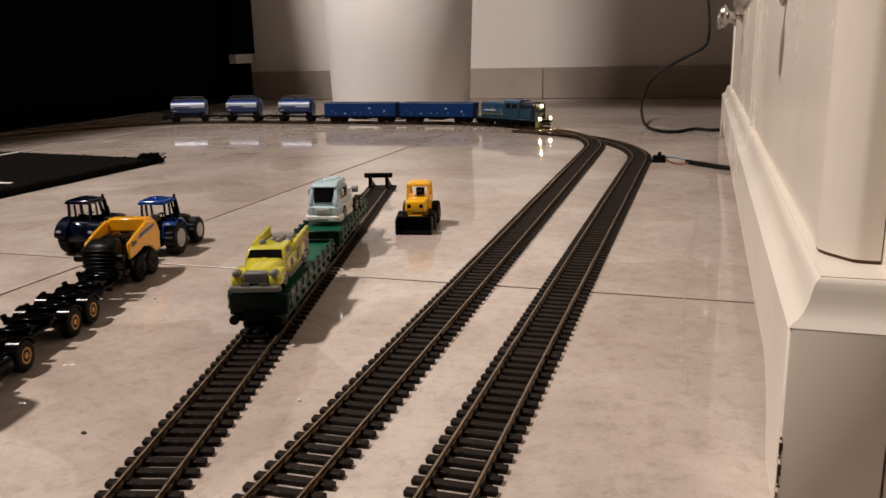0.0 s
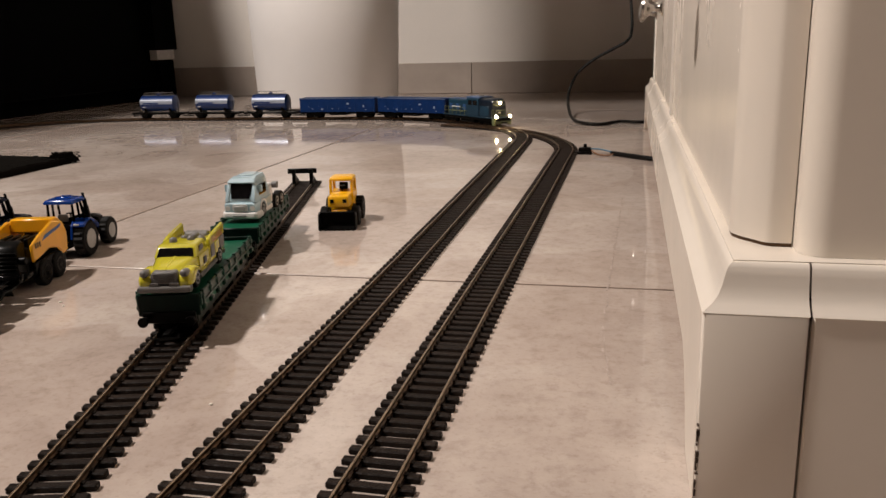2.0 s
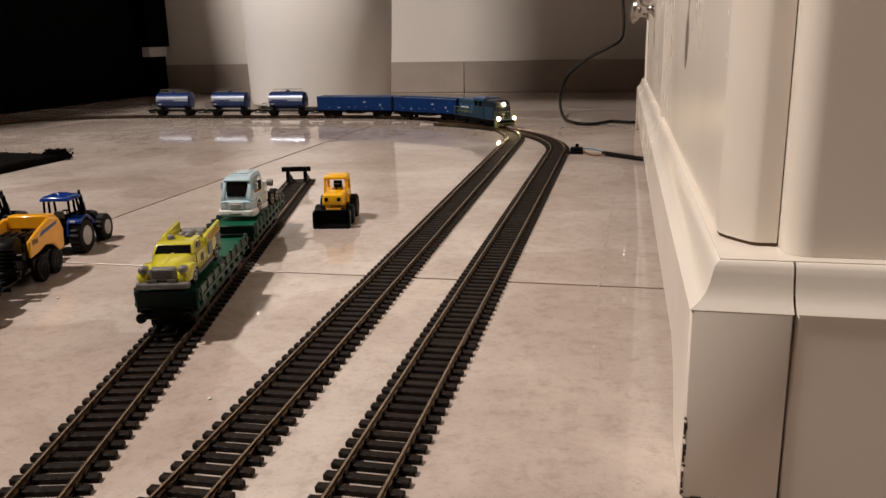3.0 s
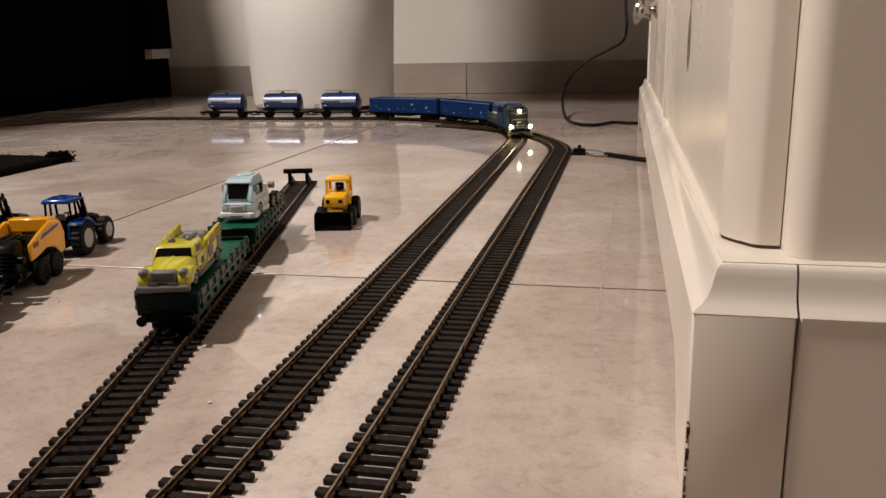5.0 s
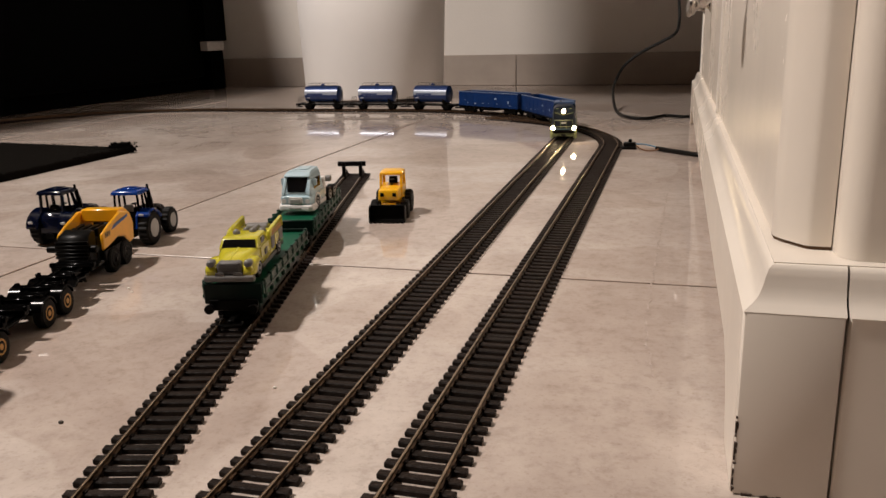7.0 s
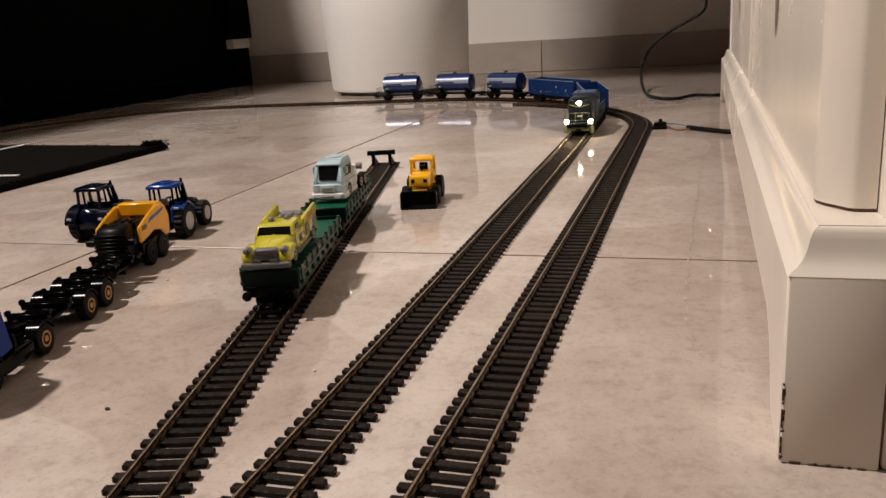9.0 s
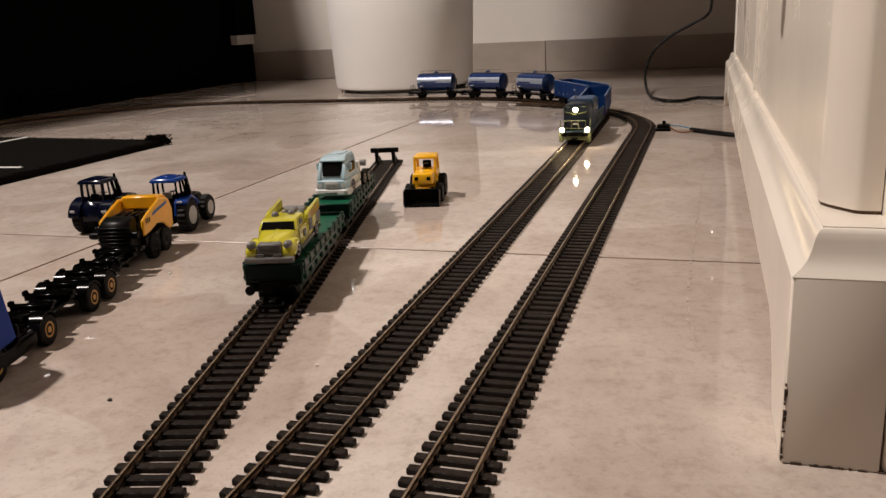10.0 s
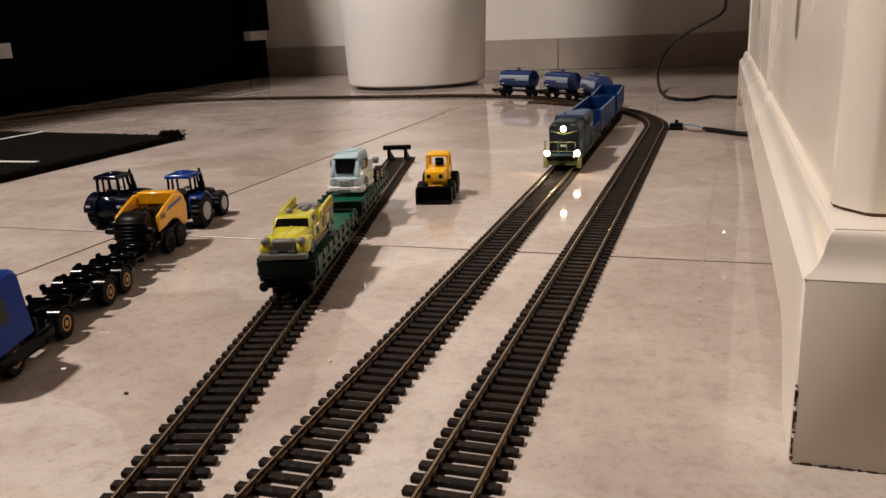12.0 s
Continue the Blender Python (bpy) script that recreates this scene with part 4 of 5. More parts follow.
# ---- yellow wheel loader ----
def loader(m):
    ob = thing("wheel_loader", m, "yellow toy wheel loader with a black bucket on the tiled floor", "toy loader")
    # bucket, hollow, open to the front and top
    bk = [(0.0225, 0.0008), (0.0300, 0.0004), (0.0302, 0.0012), (0.0235, 0.0018), (0.0215, 0.0050), (0.0222, 0.0105), (0.0245, 0.0132), (0.0238, 0.0138), (0.0210, 0.0110), (0.0202, 0.0048)]
    bucket = part("bucket", prism(B(), bk, "x", -0.0143, 0.0143), BLACKPL, ob, "black plastic bucket")
    for sx in (-1, 1):
        part("bucket_cheek", prism(B(), [(0.0205, 0.0045), (0.0225, 0.0008), (0.0300, 0.0004), (0.0305, 0.004), (0.0285, 0.0125), (0.0240, 0.0136), (0.0212, 0.0110)], "x", sx * 0.0136, sx * 0.0146), BLACKPL, bucket)
    for i in range(8):
        part("tooth", box(B(), -0.0135 + i * 0.0036, -0.0117 + i * 0.0036, 0.0292, 0.0318, 0.0002, 0.0012), BLACKPL, bucket)
    for sx in (-1, 1):
        part("lift_arm", prism(B(), [(0.022, 0.004), (0.022, 0.0085), (0.012, 0.0142), (0.002, 0.0160), (0.002, 0.0132), (0.009, 0.0112), (0.0185, 0.0060)], "x", sx * 0.0090, sx * 0.0112, 0.0004), BLACKPL, ob)
    part("frame", box(B(), -0.0065, 0.0065, -0.024, 0.0165, 0.0045, 0.0100, 0.0008), BLACKPL, ob)
    nose = part("bonnet", box(B(), -0.0084, 0.0084, 0.000, 0.0188, 0.0158, 0.0248, 0.0012, (0.96, 0.96), seg=3), DOZER, ob)
    for sx in (-1, 1):
        part("headlight", box(B(), sx * 0.0050 - 0.0015, sx * 0.0050 + 0.0015, 0.0176, 0.0190, 0.0194, 0.0224, 0.0003), BLACKPL, nose, "dark square headlight recess")
    part("nose_plate", box(B(), -0.0058, 0.0058, 0.0140, 0.0186, 0.0092, 0.0138, 0.0006), ORANGE, ob)
    part("rear_body", box(B(), -0.0098, 0.0098, -0.025, -0.002, 0.0085, 0.0172, 0.0014, (0.94, 0.95), seg=2), DOZER, ob)
    # cab of posts and a roof
    cab = part("cab_base", box(B(), -0.0094, 0.0094, -0.0180, 0.0020, 0.0165, 0.0252, 0.0008), DOZER, ob)
    for sx in (-1, 1):
        for y0, y1 in ((0.0012, -0.0008), (-0.0172, -0.0152)):
            part("cab_post", prism(B(), [(y0 - 0.0012, 0.0195), (y0 + 0.0012, 0.0195), (y1 + 0.0012, 0.0345), (y1 - 0.0012, 0.0345)], "x", sx * 0.0096, sx * 0.0074, 0.0003), DOZER, cab)
    part("roof", box(B(), -0.0098, 0.0098, -0.0178, 0.0012, 0.0338, 0.0366, 0.0010, (0.94, 0.94), seg=2), DOZER, ob)
    part("roof_panel", box(B(), -0.0070, 0.0070, -0.0150, -0.0015, 0.0364, 0.0372, 0.0004), DOZER, ob)
    part("seat", box(box(B(), -0.0035, 0.0035, -0.0135, -0.0115, 0.0240, 0.0310, 0.0005), -0.0035, 0.0035, -0.0135, -0.006, 0.0195, 0.0222, 0.0005), BLACKPL, ob, "black seat")
    part("steering_wheel", rod(lathe(B(), [(0.0290, 0.0026), (0.0296, 0.0026)], "z", 14, (0, -0.0040, 0)), (0, -0.004, 0.0240), (0, -0.004, 0.0294), 0.0005, 6), BLACKPL, ob, "black steering wheel")
    for sx in (-1, 1):
        wheel(ob, sx * 0.0128, 0.0095, 0.0075, 0.0052, BLACKPL, sx, 22, tread=16)
        wheel(ob, sx * 0.0120, -0.0170, 0.0092, 0.0062, BLACKPL, sx, 22, tread=18)
    return ob


loader(pose(-0.0012, 0.6725, 0, 0, 0, 171.5))


# ---- farm tractors ----
def tractor(m, paint, label, rim, closed):
    ob = thing("toy_tractor", m, label, "toy tractor", "toy tractors")
    part("chassis", box(B(), -0.0050, 0.0050, -0.014, 0.036, 0.0065, 0.0120, 0.0008), BLACKMETAL, ob)
    bonnet = prism(B(), [(0.004, 0.0105), (0.040, 0.0105), (0.0415, 0.0150), (0.039, 0.0205), (0.030, 0.0232), (0.004, 0.0245)], "x", -0.0062, 0.0062, 0.0014)
    part("bonnet", bonnet, BLACKMETAL if not closed else paint, ob)
    part("front_weight", box(B(), -0.0055, 0.0055, 0.040, 0.0450, 0.0080, 0.0135, 0.0008), BLACKMETAL, ob)
    part("exhaust", rod(rod(B(), (0.0095, 0.011, 0.018), (0.0090, 0.0065, 0.0385), 0.0016, 8), (0.0090, 0.0066, 0.0375), (0.0094, 0.0050, 0.0425), 0.0010, 8), BLACKMETAL, ob, "black exhaust pipe")
    part("air_intake", box(B(), 0.0060, 0.0105, 0.0060, 0.0135, 0.0185, 0.0330, 0.0008, (0.7, 0.4)), BLACKMETAL, ob)
    part("cab_floor", box(B(), -0.0098, 0.0098, -0.0128, 0.0064, 0.0130, 0.0268 if closed else 0.0220, 0.0016, (0.92, 0.9), seg=2), BLACKMETAL if not closed else paint, ob)
    part("rear_body", prism(B(), [(-0.0168, 0.0085), (-0.0168, 0.0215), (-0.0095, 0.0262), (-0.0095, 0.0085)], "x", -0.0095, 0.0095, 0.0016), paint if closed else BLACKMETAL, ob)
    # cab posts and roof
    for sx in (-1, 1):
        part("cab_post", rod(B(), (sx * 0.0090, -0.0118, 0.0200), (sx * 0.0086, -0.0108, 0.0385), 0.0013 if closed else 0.0009, 6), paint if closed else BLACKMETAL, ob)
        part("cab_post", rod(B(), (sx * 0.0090, 0.0055, 0.0210), (sx * 0.0080, 0.0020, 0.0385), 0.0013 if closed else 0.0009, 6), paint if closed else BLACKMETAL, ob)
        part("cab_post", rod(B(), (sx * 0.0092, -0.0030, 0.0210), (sx * 0.0088, -0.0040, 0.0385), 0.0009, 6), paint if closed else BLACKMETAL, ob)
        # rear mudguard
        lo = 8 if closed else 48
        pts = []
        for i in range(9):
            a = radians(lo + (158 - lo) * i / 8)
            pts.append((-0.006 - 0.0148 * math.cos(a), 0.0118 + 0.0154 * math.sin(a)))
        inner = [(-0.006 - 0.0132 * math.cos(radians(lo + (158 - lo) * i / 8)), 0.0118 + 0.0132 * math.sin(radians(lo + (158 - lo) * i / 8))) for i in range(8, -1, -1)]
        part("mudguard", prism(B(), pts + [(-0.001, 0.0150), (-0.018, 0.0140)], "x", sx * 0.0080, sx * 0.0092), paint, ob)
        part("mudguard", prism(B(), pts + inner, "x", sx * 0.0084, sx * 0.0178, 0.0012), paint, ob)
        part("tail_light", box(B(), sx * 0.0130 - 0.0018, sx * 0.0130 + 0.0018, *((-0.0212, -0.0200, 0.0178, 0.0196) if closed else (-0.0185, -0.0170, 0.0236, 0.0250)), 0.0003), RIMGREY, ob, "small silver tail light")
        part("front_mudguard", prism(B(), [(0.0255, 0.0172), (0.031, 0.0196), (0.0375, 0.0178), (0.0375, 0.0170), (0.031, 0.0186), (0.0255, 0.0163)], "x", sx * 0.0088, sx * 0.0150), BLACKMETAL, ob)
        wheel(ob, sx * 0.0130, -0.006, 0.0122, 0.0080, rim, sx, 26, tread=22, tube_r=0.57, dish=1.05)
        wheel(ob, sx * 0.0122, 0.0315, 0.0098, 0.0064, rim, sx, 24, tread=18, tube_r=0.57, dish=1.05)
    part("roof", box(B(), -0.0112, 0.0112, -0.0142, 0.0062, 0.0378, 0.0410, 0.0013, (0.84, 0.86), seg=2), paint, ob)
    part("roof_hatch", box(B(), -0.0045, 0.0045, -0.006, 0.003, 0.0406, 0.0418, 0.0005), paint, ob)
    part("seat", box(box(B(), -0.0035, 0.0035, -0.0095, -0.0072, 0.0205, 0.0300, 0.0007), -0.0035, 0.0035, -0.009, -0.002, 0.0205, 0.0235, 0.0007), BLACKPL if closed else GREYPL, ob)
    part("steering_wheel", rod(lathe(B(), [(0.0285, 0.0028), (0.0290, 0.0028)], "z", 14, (0, 0.0025, 0)), (0, 0.0035, 0.021), (0, 0.0025, 0.0287), 0.0005, 6), BLACKPL, ob)
    if closed:
        part("rear_window", box(B(), -0.0082, 0.0082, -0.0117, -0.0113, 0.0268, 0.0378), WINDOW, ob, "clear rear window")
    part("hitch", box(B(), -0.0035, 0.0035, -0.0185, -0.012, 0.0060, 0.0105, 0.0005), BLACKMETAL, ob)
    return ob


def window_material():
    m = bpy.data.materials.new("toy_window")
    m.use_nodes = True
    b = m.node_tree.nodes["Principled BSDF"]
    b.inputs["Transmission Weight"].default_value, b.inputs["Roughness"].default_value = 1.0, 0.05
    b.inputs["Base Color"].default_value = (0.85, 0.83, 0.8, 1)
    b.inputs["IOR"].default_value = 1.1
    return m


WINDOW = window_material()
tractor(pose(-0.249, 0.622, 0, 0, 0, -12), NAVY, "dark navy die-cast farm tractor with a closed cab on the floor", BLACKMETAL, True)
tractor(pose(-0.1925, 0.612, 0, 0, 0, -8), BLUE, "blue die-cast farm tractor with an open cab and pale hubs", RIMGREY, False)


# ---- orange baler ----
def baler(m):
    ob = thing("toy_baler", m, "orange toy farm baler with a black rear chamber on the floor", "toy baler")
    part("frame", box(B(), -0.0115, 0.0115, -0.028, 0.034, 0.0080, 0.0150, 0.001), BLACKMETAL, ob)
    part("drawbar", box(B(), -0.0025, 0.0025, 0.030, 0.060, 0.0085, 0.0115, 0.0006), BLACKMETAL, ob)
    for sx in (-1, 1):
        side = [(-0.019, 0.0200), (-0.006, 0.0215), (0.006, 0.0240), (0.018, 0.0215), (0.026, 0.0145), (0.033, 0.0160), (0.035, 0.0290), (0.030, 0.0380), (0.014, 0.0415), (-0.006, 0.0365), (-0.019, 0.0318)]
        pan = part("side_panel", prism(B(), side, "x", sx * 0.0142, sx * 0.0165, 0.0009), ORANGE, ob)
        part("printed_band", prism(B(), [(-0.004, 0.0315), (0.024, 0.0350), (0.026, 0.0372), (0.000, 0.0345)], "x", sx * 0.0164, sx * 0.01675), BLUEINK, pan, "dark blue printed band")
        for i in range(3):
            part("vent", box(B(), sx * 0.0166 - 0.0002, sx * 0.0166 + 0.0002, -0.015 + i * 0.003, -0.0135 + i * 0.003, 0.0285, 0.0320), BLACKINK, pan, "black printed mark")
        part("side_skirt", box(B(), sx * 0.0140 - 0.0012, sx * 0.0140 + 0.0012, -0.016, 0.032, 0.0085, 0.0190, 0.0008), BLACKMETAL, ob)
        wheel(ob, sx * 0.0135, -0.003, 0.0092, 0.0062, BLACKMETAL, sx, 22, tread=16)
        wheel(ob, sx * 0.0135, 0.018, 0.0092, 0.0062, BLACKMETAL, sx, 22, tread=16)
    part("front_hood", prism(B(), [(0.0150, 0.0330), (0.033, 0.0300), (0.033, 0.0385), (0.027, 0.0420), (0.0162, 0.0425)], "x", -0.0142, 0.0142, 0.0010), ORANGE, ob)
    # black rear chamber
    part("chamber", box(B(), -0.0120, 0.0120, -0.020, 0.030, 0.0120, 0.0290, 0.0020, (0.95, 0.9), seg=2), BLACKPL, ob, "black bale chamber")
    part("tailgate", tapered(prism(B(), [(-0.030, 0.0130), (-0.020, 0.0110), (-0.016, 0.0345), (-0.021, 0.0362), (-0.029, 0.0335), (-0.033, 0.0270), (-0.0330, 0.0190)], "x", -0.0118, 0.0118, 0.0014), 0.0290, 26), BLACKPL, ob)
    for i in range(5):
        part("tailgate_rib", box(B(), -0.0115, 0.0115, -0.0340 + i * 0.0003, -0.0310, 0.0185 + i * 0.0026, 0.0197 + i * 0.0026, 0.0003), BLACKPL, ob)
    part("bale_chute", box(B(), -0.0115, 0.0115, -0.044, -0.032, 0.0090, 0.0110, 0.0005), BLACKPL, ob)
    bm = lathe(B(), [(-0.0185, 0.0022), (-0.0160, 0.0026), (0.0160, 0.0026), (0.0165, 0.0020)], "x", 14, (0, -0.0290, 0.0240))
    part("roller", bm, BLACKPL, ob)
    for k in range(4):
        part("knotter", box(B(), -0.009 + k * 0.0055, -0.006 + k * 0.0055, -0.012, 0.004, 0.0285, 0.0345, 0.0006), BLACKPL, ob, "")
    return ob


baler(pose(-0.1965, 0.535, 0, 0, 0, -5.0) @ Matrix.Scale(0.9, 4))


# ---- black chassis truck with a blue cab ----
def chassis_truck(m):
    ob = thing("toy_truck", m, "blue-cabbed toy truck with bare black chassis and gold rims", "toy truck")
    rails = B()
    for sx in (-1, 1):
        prism(rails, [(-0.122, 0.0100), (0.052, 0.0100), (0.052, 0.0140), (-0.040, 0.0140), (-0.122, 0.0160), (-0.132, 0.0160), (-0.132, 0.0130)], "x", sx * 0.0048, sx * 0.0075, 0.0004)
    part("frame", rails, BLACKMETAL, ob)
    for i, y in enumerate((-0.124, -0.103, -0.083, -0.062, -0.044, -0.027)):
        w = 0.0125 if i % 2 == 0 else 0.0105
        part("cross_member", box(box(B(), -w, w, y - 0.0022, y + 0.0022, 0.0130, 0.0165, 0.0005), -w * 0.6, w * 0.6, y + 0.004, y + 0.012, 0.0122, 0.0148, 0.0006), BLACKMETAL, ob)
        for sx in (-1, 1):
            part("twist_lock", box(B(), sx * w - 0.0012, sx * w + 0.0012, y - 0.0016, y + 0.0016, 0.0155, 0.0182, 0.0004), BLACKMETAL, ob)
    part("tail_plate", box(B(), -0.0140, 0.0140, -0.137, -0.128, 0.0140, 0.0165, 0.0006), BLACKMETAL, ob)
    part("centre_plate", box(B(), -0.0100, 0.0100, -0.124, 0.0, 0.0108, 0.0126, 0.0004), BLACKMETAL, ob)
    part("fuel_tank", box(B(), 0.0085, 0.0148, -0.004, 0.024, 0.0040, 0.0122, 0.0018, seg=3), BLACKMETAL, ob)
    part("fuel_tank", box(B(), -0.0148, -0.0085, -0.004, 0.024, 0.0040, 0.0122, 0.0018, seg=3), BLACKMETAL, ob)
    for y in (0.0305, -0.014, -0.062, -0.083, -0.102):
        if y == -0.102:
            for sx in (-1, 1):
                part("mud_flap", prism(B(), [(-0.008 + y, 0.0100), (-0.006 + y, 0.0145), (0.002 + y, 0.0155), (0.008 + y, 0.0120), (0.006 + y, 0.0115), (0.001 + y, 0.0143), (-0.005 + y, 0.0135)], "x", sx * 0.0085, sx * 0.0142), BLACKMETAL, ob)
            continue
        for sx in (-1, 1):
            wheel(ob, sx * 0.0118, y, 0.0078, 0.0056, GOLD, sx, 22, tube_r=0.52)
            pts = [(y - 0.0092 * math.cos(radians(a)), 0.0078 + 0.0092 * math.sin(radians(a))) for a in range(20, 161, 10)]
            inner = [(y - 0.0084 * math.cos(radians(a)), 0.0078 + 0.0084 * math.sin(radians(a))) for a in range(160, 19, -10)]
            part("mudguard", prism(B(), pts + inner, "x", sx * 0.0085, sx * 0.0148), BLACKMETAL, ob)
        part("axle", rod(B(), (-0.0115, y, 0.0078), (0.0115, y, 0.0078), 0.0012, 8), BLACKMETAL, ob)
    part("turntable", lathe(B(), [(0.0140, 0.0070), (0.0165, 0.0070), (0.0170, 0.0060)], "z", 20, (0, -0.012, 0)), BLACKMETAL, ob)
    cab = prism(B(), [(0.0115, 0.0130), (0.054, 0.0105), (0.056, 0.0240), (0.052, 0.0380), (0.044, 0.0455), (0.024, 0.0475), (0.0175, 0.0450)], "x", -0.0150, 0.0150, 0.0022)
    part("cab", cab, CABBLUE, ob, "matt blue plastic cab")
    part("windscreen", prism(B(), [(0.0545, 0.0250), (0.0560, 0.0252), (0.0522, 0.0375), (0.0510, 0.0375)], "x", -0.0125, 0.0125), GLASSDARK, ob)
    for sx in (-1, 1):
        part("side_window", prism(B(), [(0.030, 0.0260), (0.049, 0.0245), (0.047, 0.0360), (0.032, 0.0370)], "x", sx * 0.0147, sx * 0.0153, 0.0001), GLASSDARK, ob, "dark side window")
        part("cab_step", box(B(), sx * 0.0130 - 0.002, sx * 0.0130 + 0.002, 0.014, 0.054, 0.0050, 0.0122, 0.0010), BLACKMETAL, ob)
    part("cab_panel", box(B(), -0.0146, 0.0146, 0.0092, 0.0125, 0.0125, 0.0200, 0.0010), BLACKMETAL, ob)
    return ob


chassis_truck(pose(-0.2018, 0.3655, 0, 0, 0, 176))


# ---- the train ----
def wheelset(parent, y, r, name="wheel"):
    for sx in (-1, 1):
        part(name, lathe(B(), [(sx * 0.0075, r + 0.0008), (sx * 0.0082, r + 0.0008), (sx * 0.0084, r), (sx * 0.0098, r - 0.0001), (sx * 0.0099, r * 0.4)], "x", 20, (0, y, RTOP + r)), BLACKMETAL, parent)


def bogie(ob, y, base, r=0.0052):
    bg = part("bogie", box(B(), -0.0072, 0.0072, y - base * 0.35, y + base * 0.35, 0.0080, 0.0125, 0.0006), BLACKPL, ob)
    for sx in (-1, 1):
        part("side_frame", prism(B(), [(y - base * 0.75, 0.0075), (y - base * 0.6, 0.0125), (y + base * 0.6, 0.0125), (y + base * 0.75, 0.0075), (y + base * 0.3, 0.0068), (y - base * 0.3, 0.0068)], "x", sx * 0.0103, sx * 0.0122, 0.0004), BLACKPL, bg)
    for k in (-0.5, 0.5):
        wheelset(bg, y + base * k, r)


def couplers(ob, front, rear):
    for sy, half in ((-1, rear), (1, front)):
        beam = part("buffer_beam", box(B(), -0.0145, 0.0145, sy * half - 0.001, sy * half + 0.001, 0.0120, 0.0165, 0.0004), BLACKPL, ob)
        for sx in (-1, 1):
            part("buffer", lathe(B(), [(sy * half, 0.0015), (sy * (half + 0.0045), 0.0015), (sy * (half + 0.0047), 0.0028), (sy * (half + 0.0056), 0.0026)], "y", 12, (sx * 0.0100, 0, 0.0145)), BLACKPL, beam)
        part("coupling", box(B(), -0.003, 0.003, sy * (half + 0.0035) - 0.0055, sy * (half + 0.0035) + 0.0055, 0.0085, 0.0105, 0.0004), BLACKPL, ob)


def gondola():
    ob = thing("gondola_wagon", pose(0, 0, 0), "blue open-topped high-sided model freight wagon on the main line", "railway wagon", "train")
    half, w = 0.074, 0.0158
    part("underframe", box(B(), -0.0125, 0.0125, -half, half, 0.0120, 0.0165, 0.0004), BLACKPL, ob)
    part("floor_board", box(B(), -w, w, -half, half, 0.0160, 0.0182), WAGONIN, ob)
    for sx in (-1, 1):
        side = part("side_wall", box(B(), sx * w - 0.0006, sx * w + 0.0006, -half, half, 0.0160, 0.0405, 0.0003), WAGONBLUE, ob)
        # top rail in a paler blue: its highlight is put into the colour
        part("top_rail", box(B(), sx * (w + 0.0003) - 0.0011, sx * (w + 0.0003) + 0.0011, -half - 0.0006, half + 0.0006, 0.0402, 0.0416, 0.0003), RIMBLUE, side, "top edge coloured paler for its highlight")
        for i in range(9):
            y = -half + 0.002 + (2 * half - 0.004) * i / 8
            part("rib", box(B(), sx * (w + 0.0003) - 0.0006, sx * (w + 0.0003) + 0.0006, y - 0.0009, y + 0.0009, 0.0150, 0.0402, 0.0002), WAGONBLUE, side)
        rnd = random.Random(3)
        for y, z, dy, dz in ((0.052, 0.026, 0.005, 0.006), (0.056, 0.020, 0.004, 0.0016), (0.021, 0.031, 0.008, 0.004), (0.025, 0.0225, 0.003, 0.002), (-0.010, 0.022, 0.005, 0.0016), (-0.030, 0.021, 0.006, 0.0035), (-0.050, 0.0215, 0.005, 0.0014), (-0.057, 0.026, 0.002, 0.002), (0.003, 0.0225, 0.003, 0.0014)):
            part("marking", box(B(), sx * (w + 0.0006), sx * (w + 0.0009), y * sx - dy / 3, y * sx + dy / 3, z - dz / 3, z + dz / 3), PALEINK, side, "small white printed marking")
    for sy in (-1, 1):
        end = part("end_wall", box(B(), -w, w, sy * half - 0.0006, sy * half + 0.0006, 0.0160, 0.0412, 0.0003), WAGONBLUE, ob)
        for x in (-0.0075, 0, 0.0075):
            part("end_rib", box(B(), x - 0.0008, x + 0.0008, sy * (half + 0.0006) - 0.0008, sy * (half + 0.0006) + 0.0008, 0.0150, 0.0405, 0.0002), WAGONBLUE, end)
        bogie(ob, sy * 0.050, 0.0205)
    part("hatch", box(B(), -0.0150, 0.0150, -0.016, 0.016, 0.0098, 0.0125, 0.0004), BLACKPL, ob)
    part("red_lever", box(B(), -0.0170, -0.0160, half - 0.006, half - 0.002, 0.0170, 0.0230, 0.0003), REDPL, ob, "small red lever plate")
    couplers(ob, half, half)
    return ob


